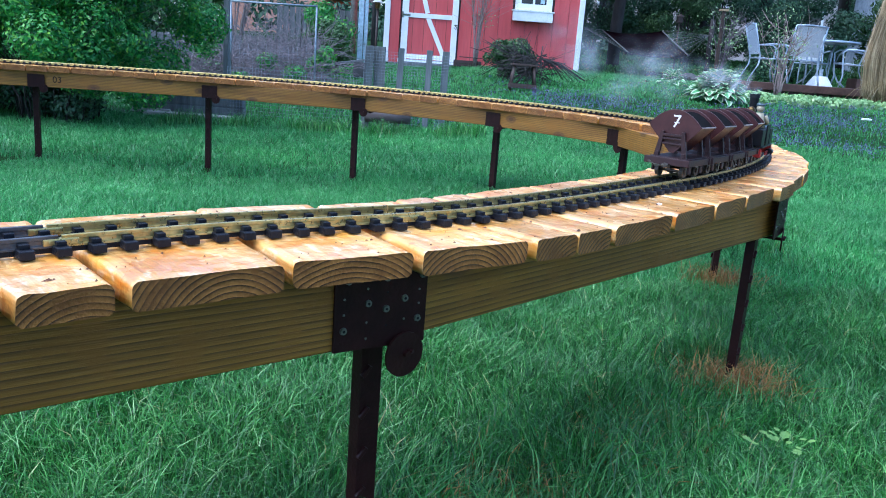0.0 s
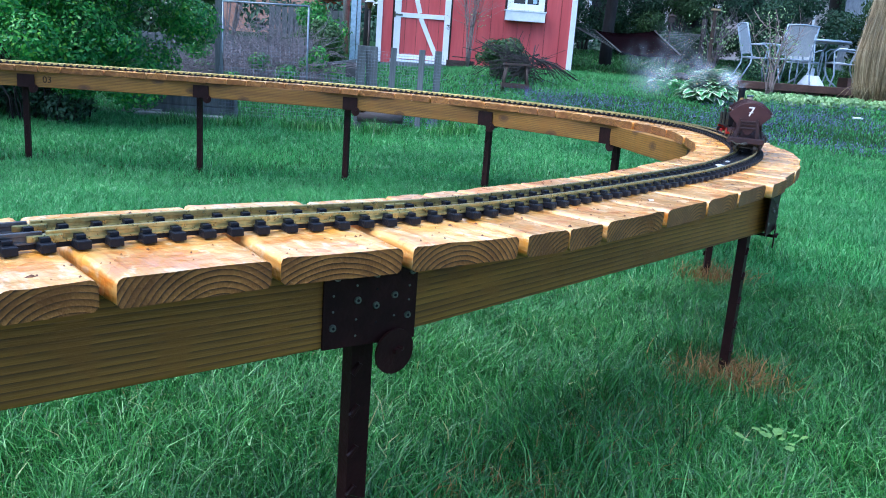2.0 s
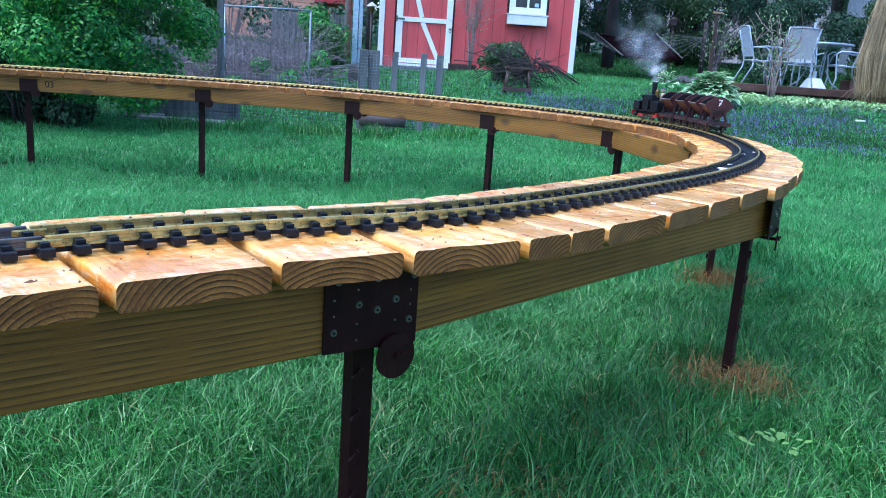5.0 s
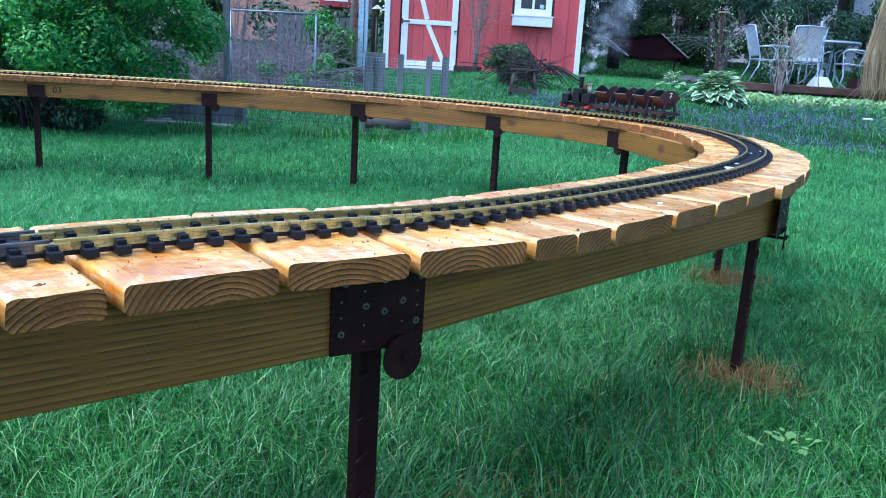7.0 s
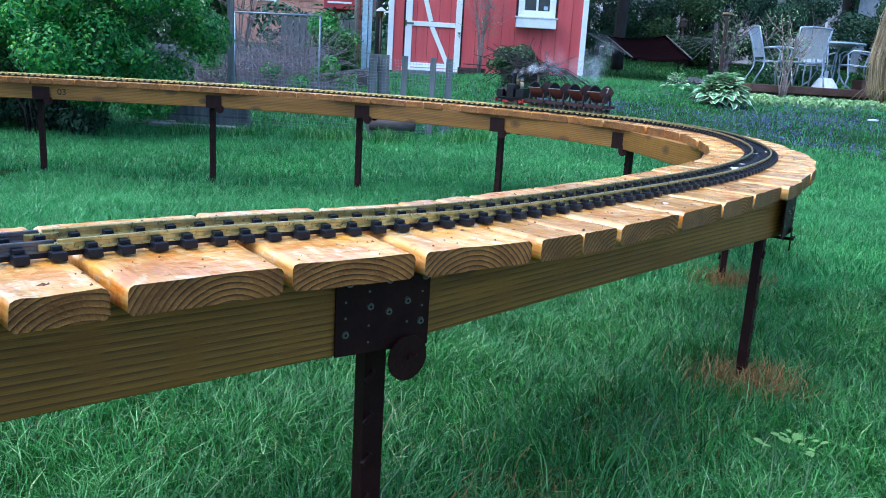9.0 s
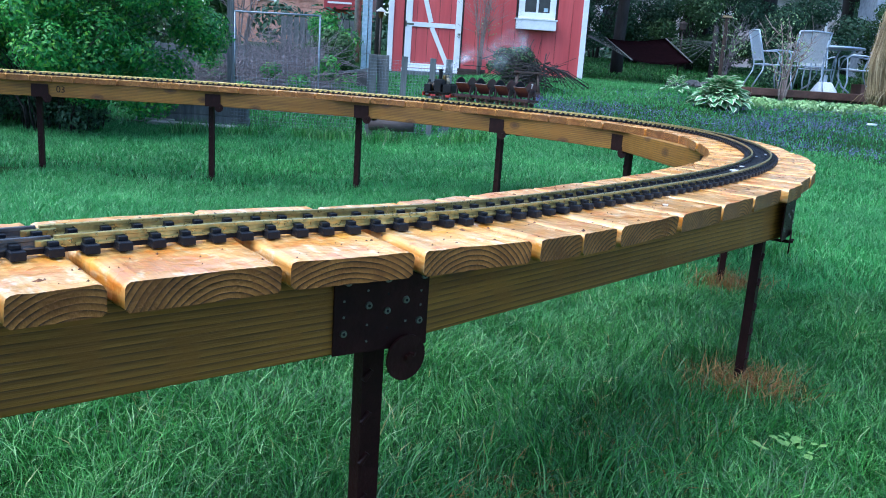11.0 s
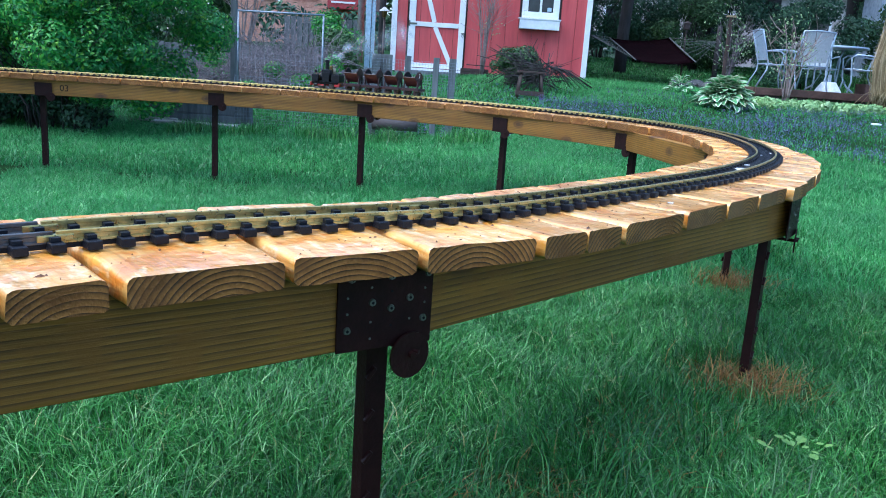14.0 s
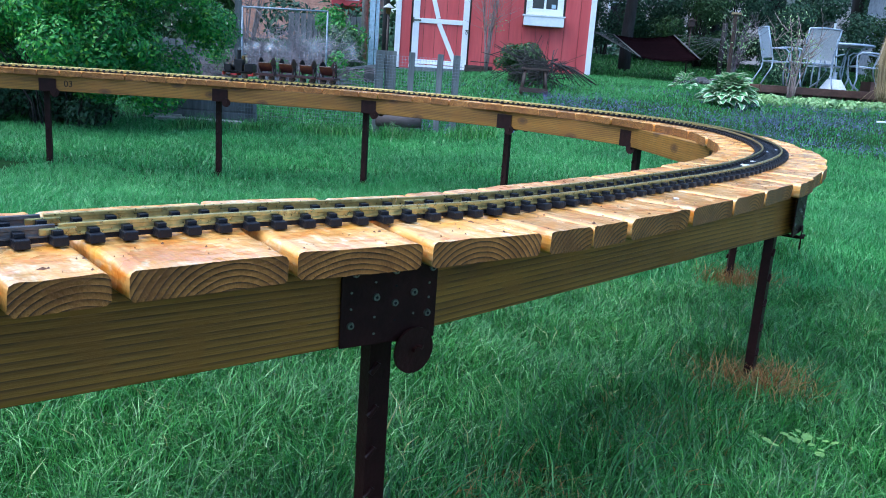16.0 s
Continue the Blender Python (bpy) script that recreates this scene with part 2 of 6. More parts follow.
M_RED = surface("red_barn_siding", (0.47, 0.060, 0.062), (0.57, 0.095, 0.092), 1.4, 0.65, 0.3, stretch=(4, 4, 0.4), grit=0.12)
M_WHITE = surface("white_painted_trim", (0.72, 0.74, 0.76), (0.82, 0.83, 0.84), 5, 0.5, 0.1, grit=0.06)
M_GREYWOOD = surface("weathered_grey_wood", (0.075, 0.085, 0.090), (0.17, 0.18, 0.18), 6, 0.85, 0.7, stretch=(3, 3, 0.3), vary=0.2)
M_DARKWOOD = surface("dark_stained_wood", (0.030, 0.017, 0.012), (0.060, 0.035, 0.024), 8, 0.6, 0.5)
M_DECKWOOD = surface("reddish_brown_patio_wood", (0.075, 0.035, 0.026), (0.13, 0.065, 0.048), 6, 0.55, 0.5, vary=0.15)
M_BLUEPAINT = surface("pale_blue_paint", (0.30, 0.42, 0.52), (0.40, 0.52, 0.60), 4, 0.6, 0.2)
M_PIPE = surface("galvanised_pipe", (0.17, 0.21, 0.25), (0.28, 0.33, 0.37), 30, 0.45, 0.15, 0.4)
M_CHAIR = surface("pale_blue_grey_metal", (0.30, 0.37, 0.46), (0.44, 0.52, 0.60), 20, 0.4, 0.1, 0.3)
M_SLING = surface("white_grey_sling_mesh", (0.56, 0.59, 0.60), (0.72, 0.74, 0.74), 40, 0.75, 0.3, grit=0.1)
M_MAROON = surface("maroon_hammock_cloth", (0.008, 0.002, 0.003), (0.016, 0.004, 0.006), 10, 0.85, 0.4, shine=0.06)
M_ROPE = surface("weathered_rope", (0.10, 0.10, 0.095), (0.19, 0.185, 0.17), 80, 0.9, 0.5)
M_GLASS = surface("dark_window_glass", (0.012, 0.015, 0.020), (0.03, 0.035, 0.04), 2, 0.06, 0.0)
M_BEIGE = surface("beige_house_siding", (0.42, 0.37, 0.35), (0.52, 0.47, 0.44), 1, 0.8, 0.2)
M_ORANGE = surface("orange_brick_wall", (0.40, 0.19, 0.13), (0.52, 0.30, 0.22), 3, 0.85, 0.5)
M_SIGNRED = surface("dark_red_awning", (0.28, 0.022, 0.028), (0.36, 0.035, 0.040), 3, 0.6, 0.2)
M_DOORRED = surface("orange_red_door_frame", (0.62, 0.09, 0.045), (0.70, 0.13, 0.06), 3, 0.5, 0.1)
M_GREYHOUSE = surface("pale_grey_siding", (0.32, 0.37, 0.44), (0.42, 0.47, 0.53), 2, 0.7, 0.2)
M_LOG = surface("damp_old_log", (0.050, 0.038, 0.036), (0.110, 0.086, 0.080), 8, 0.8, 0.6, stretch=(0.4, 3, 3))
M_STONE = surface("pale_stone", (0.30, 0.29, 0.27), (0.44, 0.43, 0.40), 8, 0.8, 0.6)
M_RUBBLE = surface("dark_wet_rocks", (0.030, 0.032, 0.034), (0.07, 0.07, 0.07), 8, 0.7, 0.6)
M_HOSTA = leafage("hosta_green", [(0.0, (0.08, 0.26, 0.10)), (1.0, (0.16, 0.40, 0.15))], 0.4, 0.2, 2)
M_HOSTARIM = leafage("hosta_cream_margin", [(0.0, (0.55, 0.62, 0.45)), (1.0, (0.72, 0.76, 0.60))], 0.4, 0.2, 2)
M_PALELEAF = leafage("pale_groundcover", [(0.0, (0.20, 0.38, 0.14)), (1.0, (0.48, 0.64, 0.32))], 0.5, 0.25, 2)
M_BLUEBELL = leafage("violet_blue_petals", [(0.0, (0.075, 0.075, 0.20)), (0.7, (0.14, 0.13, 0.35)), (1.0, (0.30, 0.28, 0.52))], 0.6, 0.2, 3)
M_TAN = leafage("dry_tan_reeds", [(0.0, (0.22, 0.16, 0.09)), (0.7, (0.42, 0.32, 0.19)), (1.0, (0.56, 0.45, 0.30))], 0.7, 0.1, 3)
M_WAGON = surface("oxide_brown_wagon_paint", (0.034, 0.0092, 0.010), (0.052, 0.0155, 0.0155), 60, 0.42, 0.1, grit=0.1, shine=0.35)
M_WAGONFRAME = surface("darker_brown_underframe", (0.020, 0.0085, 0.0095), (0.036, 0.016, 0.017), 60, 0.5, 0.1, grit=0.15, shine=0.3)
M_WAGONRIM = surface("pale_rim_edge", (0.20, 0.17, 0.17), (0.32, 0.28, 0.27), 90, 0.5, 0.2)
M_WAGONIN = surface("black_wagon_interior", (0.004, 0.004, 0.005), (0.009, 0.009, 0.010), 60, 0.7, 0.2, shine=0.2)
M_LOCO = surface("black_loco_paint", (0.004, 0.0045, 0.006), (0.009, 0.0095, 0.012), 60, 0.4, 0.1, grit=0.1, shine=0.22)
M_BUFFER = surface("bright_red_paint", (0.26, 0.010, 0.010), (0.36, 0.018, 0.015), 60, 0.4, 0.1)
M_COPPER = surface("tarnished_brass", (0.09, 0.058, 0.022), (0.17, 0.11, 0.04), 60, 0.4, 0.05, 0.9)
M_PAINTWHITE = surface("white_lettering_paint", (0.72, 0.70, 0.70), (0.80, 0.80, 0.80), 200, 0.6, 0.0)
M_FIGURE = surface("painted_figure", (0.30, 0.26, 0.17), (0.38, 0.33, 0.22), 60, 0.6, 0.1)
M_CAP = surface("blue_grey_cap_paint", (0.06, 0.09, 0.11), (0.09, 0.13, 0.15), 60, 0.6, 0.1)
M_WHEEL = surface("worn_steel_wheel", (0.05, 0.045, 0.04), (0.10, 0.09, 0.08), 60, 0.4, 0.1, 0.6)


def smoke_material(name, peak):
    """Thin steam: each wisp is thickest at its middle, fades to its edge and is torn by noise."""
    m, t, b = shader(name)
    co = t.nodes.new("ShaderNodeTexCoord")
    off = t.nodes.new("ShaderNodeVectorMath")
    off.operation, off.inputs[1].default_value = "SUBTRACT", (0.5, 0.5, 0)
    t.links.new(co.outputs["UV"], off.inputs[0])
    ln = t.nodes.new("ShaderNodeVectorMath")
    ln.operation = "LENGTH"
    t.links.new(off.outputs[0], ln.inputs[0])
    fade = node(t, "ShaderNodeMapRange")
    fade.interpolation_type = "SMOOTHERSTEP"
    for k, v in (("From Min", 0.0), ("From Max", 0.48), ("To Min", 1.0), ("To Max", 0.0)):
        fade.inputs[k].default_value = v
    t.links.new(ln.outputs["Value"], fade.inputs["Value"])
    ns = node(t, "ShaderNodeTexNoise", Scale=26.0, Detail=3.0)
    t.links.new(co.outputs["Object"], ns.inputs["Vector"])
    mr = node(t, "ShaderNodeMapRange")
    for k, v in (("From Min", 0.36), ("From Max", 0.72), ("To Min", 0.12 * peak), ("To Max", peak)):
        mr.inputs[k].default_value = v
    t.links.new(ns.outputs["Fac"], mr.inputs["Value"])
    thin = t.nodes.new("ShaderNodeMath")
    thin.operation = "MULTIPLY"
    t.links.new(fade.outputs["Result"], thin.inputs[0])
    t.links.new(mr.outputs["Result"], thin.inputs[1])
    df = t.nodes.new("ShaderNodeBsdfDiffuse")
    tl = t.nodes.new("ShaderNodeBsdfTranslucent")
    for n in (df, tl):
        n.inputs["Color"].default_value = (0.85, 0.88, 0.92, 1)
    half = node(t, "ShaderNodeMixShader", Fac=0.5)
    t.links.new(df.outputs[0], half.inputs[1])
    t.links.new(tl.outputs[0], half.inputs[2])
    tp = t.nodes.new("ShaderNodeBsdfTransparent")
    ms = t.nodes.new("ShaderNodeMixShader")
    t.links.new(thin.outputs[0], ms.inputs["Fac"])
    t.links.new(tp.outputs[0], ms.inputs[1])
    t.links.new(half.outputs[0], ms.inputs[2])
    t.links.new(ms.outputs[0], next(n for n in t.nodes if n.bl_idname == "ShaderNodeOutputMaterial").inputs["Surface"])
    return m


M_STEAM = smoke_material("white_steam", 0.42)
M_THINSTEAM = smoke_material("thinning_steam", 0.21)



# ---------------------------------------------------------------- mesh helpers
def mesh_of(name, verts, faces, material, smooth=False):
    me = bpy.data.meshes.new(name)
    me.from_pydata(verts, [], faces)
    me.materials.append(material)
    if smooth:
        me.polygons.foreach_set("use_smooth", [True] * len(me.polygons))
    return me


def tri_mesh(name, verts, tris, material):
    """A large mesh from arrays of points and triangles."""
    me = bpy.data.meshes.new(name)
    n, k = len(verts), len(tris)
    me.vertices.add(n)
    me.vertices.foreach_set("co", np.asarray(verts, np.float32).ravel())
    me.loops.add(3 * k)
    me.loops.foreach_set("vertex_index", np.asarray(tris, np.int32).ravel())
    me.polygons.add(k)
    me.polygons.foreach_set("loop_start", np.arange(0, 3 * k, 3, dtype=np.int32))
    me.polygons.foreach_set("loop_total", np.full(k, 3, np.int32))
    me.materials.append(material)
    me.update()
    me.validate()
    return me


def part(name, bm, material, parent=None, label="", m=None, smooth=False):
    me = bpy.data.meshes.new(name)
    if smooth:
        for f in bm.faces:
            f.smooth = True
    bm.to_mesh(me)
    bm.free()
    me.materials.append(material)
    ob = new(name, me)
    if parent:
        ob.parent = parent
    if m is not None:
        ob.matrix_basis = m
    return tagged(ob, label)


def empty(name, label, category, group="", m=None, kind=""):
    ob = new(name)
    ob.empty_display_size = 0.05
    if m is not None:
        ob.matrix_basis = m
    return tagged(ob, label, category, group, kind)


def box(sx, sy, sz, at=(0, 0, 0), bevel=0.0, bm=None, turn=None):
    """A box with rounded edges, centred on at; joined to bm where one is given."""
    one = bmesh.new()
    bmesh.ops.create_cube(one, size=1.0)
    bmesh.ops.scale(one, vec=(sx, sy, sz), verts=one.verts)
    if bevel:
        bmesh.ops.bevel(one, geom=one.edges[:], offset=bevel, segments=2, affect="EDGES", profile=0.6)
    if turn is not None:
        bmesh.ops.transform(one, matrix=turn, verts=one.verts)
    bmesh.ops.translate(one, vec=at, verts=one.verts)
    return one if bm is None else join(bm, one)


def join(bm, other):
    me = bpy.data.meshes.new("tmp")
    other.to_mesh(me)
    other.free()
    bm.from_mesh(me)
    bpy.data.meshes.remove(me)
    return bm


def cyl(r, h, at=(0, 0, 0), turn=None, seg=16, r2=None, bevel=0.0, bm=None):
    one = bmesh.new()
    bmesh.ops.create_cone(one, cap_ends=True, segments=seg, radius1=r, radius2=r if r2 is None else r2, depth=h)
    if bevel:
        bmesh.ops.bevel(one, geom=[e for e in one.edges if all(len(f.verts) == 4 for f in e.link_faces) is False], offset=bevel, segments=2, affect="EDGES")
    if turn is not None:
        bmesh.ops.transform(one, matrix=turn, verts=one.verts)
    bmesh.ops.translate(one, vec=at, verts=one.verts)
    return one if bm is None else join(bm, one)


def tube(points, r, seg=8, bm=None, taper=1.0):
    """A round bar along a line of points."""
    one = bmesh.new()
    pts = [Vector(q) for q in points]
    rings = []
    for i, q in enumerate(pts):
        d = (pts[min(i + 1, len(pts) - 1)] - pts[max(i - 1, 0)]).normalized()
        a = d.orthogonal().normalized()
        if abs(d.z) < 0.95:
            a = d.cross(Vector((0, 0, 1))).normalized()
        b = d.cross(a)
        rr = r * (1 + (taper - 1) * i / max(1, len(pts) - 1))
        rings.append([one.verts.new(q + rr * (math.cos(2 * math.pi * k / seg) * a + math.sin(2 * math.pi * k / seg) * b)) for k in range(seg)])
    for p0, p1 in zip(rings, rings[1:]):
        for k in range(seg):
            one.faces.new((p0[k], p0[(k + 1) % seg], p1[(k + 1) % seg], p1[k]))
    one.faces.new(rings[0][::-1])
    one.faces.new(rings[-1])
    for f in one.faces:
        f.smooth = True
    return one if bm is None else join(bm, one)


def text_mesh(body, size, material, parent, m, name="number"):
    cu = bpy.data.curves.new(name, "FONT")
    cu.body, cu.size, cu.align_x, cu.align_y, cu.extrude = body, size, "CENTER", "CENTER", 0.0002
    tmp = new("text_tmp", cu)
    bpy.context.view_layer.update()
    me = bpy.data.meshes.new_from_object(tmp)
    bpy.data.objects.remove(tmp)
    me.materials.clear()
    me.materials.append(material)
    ob = new(name, me)
    ob.parent = parent
    ob.matrix_basis = m
    return ob


def turned(rx=0, ry=0, rz=0):
    return Euler([radians(a) for a in (rx, ry, rz)]).to_matrix().to_4x4()


def step(v):
    v = np.clip(v, 0, 1)
    return v * v * (3 - 2 * v)


# ---------------------------------------------------------------- the line of the railway
DECK = 0.42          # height of the plank tops
HALF = 0.128         # half the length of a plank
LINE = [(-0.639, 0.41), (-0.465, 0.591), (-0.251, 0.782), (0.019, 0.978), (0.296, 1.286), (0.573, 1.657), (0.782, 2.063), (0.884, 2.494),
        (0.891, 2.911), (0.761, 3.298), (0.483, 3.646), (0.099, 3.956), (-0.373, 4.197), (-0.93, 4.322), (-1.573, 4.311), (-2.302, 4.155), (-3.118, 3.858), (-4.0, 3.45), (-4.9, 2.9)]
LINE = [(-1.45, -0.18), (-1.02, 0.14)] + LINE


def spline(ctrl, n=60):
    c = np.array(ctrl)
    u = np.linspace(0, 1, n, endpoint=False)[:, None]
    rows = []
    for p0, p1, p2, p3 in zip(c, c[1:], c[2:], c[3:]):
        rows.append(0.5 * (2 * p1 + (p2 - p0) * u + (2 * p0 - 5 * p1 + 4 * p2 - p3) * u ** 2 + (3 * p1 - p0 - 3 * p2 + p3) * u ** 3))
    return np.vstack(rows)


CURVE = spline(LINE)
ARC = np.r_[0, np.cumsum(np.linalg.norm(np.diff(CURVE, axis=0), axis=1))]
ARC -= ARC[120]      # zero where the boards begin to be seen


def on_line(s, off=0.0, z=0.0):
    """Place at s metres along the track, off metres to its outer side; and the heading in degrees."""
    def at(v):
        return np.array([np.interp(v, ARC, CURVE[:, 0]), np.interp(v, ARC, CURVE[:, 1])])
    d = at(s + 0.02) - at(s - 0.02)
    d /= np.linalg.norm(d)
    q = at(s) + off * np.array([d[1], -d[0]])
    return Vector((q[0], q[1], DECK + z)), math.degrees(math.atan2(d[1], d[0]))


S0, S1 = float(ARC[2]), float(ARC[-3])


# ---------------------------------------------------------------- ground
def ground_z(x, y):
    x, y = np.asarray(x, float), np.asarray(y, float)
    left = -0.095 * step((0.7 - x) / 1.5) * step((y - 2.2) / 1.8)
    near = 0.015 - 0.02 * step((1.0 - y) / 1.5) - 0.035 * np.exp(-((x - 0.6) ** 2 + (y - 1.6) ** 2) / 0.5)
    rise = 0.50 * step((y - 5.3 + 0.22 * np.clip(x, -4, 4)) / 9.5)
    rise = rise + 0.5 * step((y - 13.8) / 7.0)
    lumps = 0.012 * np.sin(2.1 * x + 0.7) * np.sin(1.7 * y + 0.3) * step((y - 0.2) / 1.0)
    return near + left + rise + lumps


def build_ground():
    near = np.linspace(-9, 9, 91)
    xs = np.r_[-400, -120, -50, -25, -14, near, 14, 25, 50, 120, 400]
    ys = np.r_[-400, -120, -40, -15, -8, np.linspace(-4, 18, 111), 24, 32, 50, 120, 400]
    gx, gy = np.meshgrid(xs, ys)
    gz = ground_z(gx, np.clip(gy, -5, 40))
    v = np.c_[gx.ravel(), gy.ravel(), gz.ravel()].tolist()
    w = len(xs)
    f = [(j * w + i, j * w + i + 1, (j + 1) * w + i + 1, (j + 1) * w + i) for j in range(len(ys) - 1) for i in range(w - 1)]
    ob = new("ground", mesh_of("ground", v, f, M_SOIL, True))
    tagged(ob, "damp green lawn soil rising gently to the shed", "ground", kind="structure")


build_ground()


def blades(name, pts, height, width, lean, material, label, category, seed=1, comb=0.0):
    """Grass: curved tapering blades at the given places; comb lays neighbours the same way, in swirls."""
    rng = np.random.default_rng(seed)
    n = len(pts)
    x, y = pts[:, 0], pts[:, 1]
    swirl = 2.6 * np.sin(5.3 * x + 2.1 * np.sin(4.1 * y)) + 2.6 * np.sin(6.7 * y + 1.8 * np.sin(7.9 * x)) + 1.2 * np.sin(17 * x + 13 * y)
    clump = 0.5 + 0.5 * np.sin(11.3 * x + 2.0 * np.sin(7.1 * y)) * np.sin(9.7 * y + 1.7 * np.sin(8.3 * x))
    h = height * rng.uniform(0.5, 1.25, n) * (1 + comb * (clump - 0.55))
    a = rng.uniform(0, 2 * np.pi, n)
    b = np.where(rng.uniform(0, 1, n) < comb, swirl + rng.normal(0, 0.8, n), rng.uniform(0, 2 * np.pi, n))
    ln = h * lean * rng.uniform(0.2, 1.4, n)
    base = np.c_[pts, ground_z(x, y) - 0.004]
    side = np.c_[np.cos(a), np.sin(a), np.zeros(n)] * (width * rng.uniform(0.6, 1.3, n))[:, None] * 0.5
    out = np.c_[np.cos(b), np.sin(b), np.zeros(n)] * ln[:, None]
    up = np.c_[np.zeros(n), np.zeros(n), h]
    v = np.stack([base - side, base + side, base + 0.6 * up + 0.30 * out - 0.8 * side, base + 0.6 * up + 0.30 * out + 0.8 * side, base + 0.86 * up + out], 1)
    k = np.arange(n)[:, None] * 5
    t = np.concatenate([k + [0, 1, 3], k + [0, 3, 2], k + [2, 3, 4]], 1).reshape(-1, 3)
    ob = new(name, tri_mesh(name, v.reshape(-1, 3), t, material))
    return tagged(ob, label, category, kind="stuff")


def scatter(n, x0, x1, y0, y1, seed, keep=None):
    rng = np.random.default_rng(seed)
    p = np.c_[rng.uniform(x0, x1, n), rng.uniform(y0, y1, n)]
    # thinner between the clumps
    c = 0.5 + 0.5 * np.sin(7.3 * p[:, 0] + 2.0 * np.sin(3.1 * p[:, 1])) * np.sin(6.1 * p[:, 1] + 1.7 * np.sin(4.3 * p[:, 0]))
    p = p[rng.uniform(0, 1, n) < 0.55 + 0.45 * c]
    return p if keep is None else p[keep(p)]


# ground within the camera's view; the fine blades are kept to it
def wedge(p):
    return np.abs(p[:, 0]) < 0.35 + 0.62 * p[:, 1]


def fuzzy(p):
    """The lightened grass sets in gradually beyond the darker blades in front."""
    return np.random.default_rng(22).uniform(0, 1, len(p)) < (p[:, 1] - 1.6) / 0.7


def sparse(p):
    """The flower patch by the patio has only thin grass."""
    inside = (p[:, 0] > 1.0) & (p[:, 0] < 5.0 + 0.3 * np.sin(4 * p[:, 1])) & (p[:, 1] > 6.5 + 0.3 * np.sin(3 * p[:, 0])) & (p[:, 1] < 9.7)
    return ~inside | (np.random.default_rng(21).uniform(0, 1, len(p)) < 0.35)


def build_grass():
    wet = "long wet green lawn grass"
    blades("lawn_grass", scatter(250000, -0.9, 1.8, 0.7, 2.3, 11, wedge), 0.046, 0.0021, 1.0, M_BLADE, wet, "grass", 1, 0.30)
    blades("lawn_grass", scatter(300000, -2.2, 2.9, 1.6, 4.2, 12, lambda p: wedge(p) & fuzzy(p)), 0.040, 0.0024, 0.85, M_PALEBLADE, wet, "grass", 2, 0.25)
    blades("lawn_grass", scatter(240000, -4.2, 4.6, 4.2, 7.0, 13, lambda p: wedge(p) & sparse(p)), 0.042, 0.0036, 0.8, M_PALEBLADE, wet, "grass", 3, 0.2)
    blades("lawn_grass", scatter(180000, -5, 7.5, 7.0, 14.0, 14, lambda p: wedge(p) & sparse(p)), 0.048, 0.0052, 0.8, M_PALEBLADE, "wet green grass by the shed", "grass", 4)
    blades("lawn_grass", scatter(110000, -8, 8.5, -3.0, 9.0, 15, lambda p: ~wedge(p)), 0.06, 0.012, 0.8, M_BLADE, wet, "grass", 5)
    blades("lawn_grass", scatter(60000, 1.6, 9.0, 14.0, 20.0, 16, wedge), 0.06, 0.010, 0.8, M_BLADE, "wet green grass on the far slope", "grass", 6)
    # ranker tufts, and the uncut strip that the mower leaves along the fence
    r = np.random.default_rng(77)
    tufts = np.vstack([np.c_[r.normal(cx, 0.05, 90), r.normal(cy, 0.05, 90)] for cx, cy in zip(r.uniform(-0.5, 1.6, 60), r.uniform(0.8, 3.2, 60))])
    blades("lawn_tufts", tufts, 0.072, 0.0020, 0.9, M_BLADE, "taller wet tufts in the lawn", "grass", 78, 0.5)
    edge = np.c_[r.uniform(-2.3, 0.3, 5000), r.normal(6.62, 0.12, 5000)]
    blades("lawn_tufts", edge[np.sin(5 * edge[:, 0]) + np.sin(11 * edge[:, 0] + 1) > r.uniform(-1.6, 1.2, 5000)], 0.12, 0.0045, 0.6, M_BLADE, "taller uncut grass along the wire fence", "grass", 79, 0.3)


build_grass()


# ---------------------------------------------------------------- trestle, boards and track
trestle = empty("trestle", "raised pine trestle of planks, beams and steel posts", "trestle")


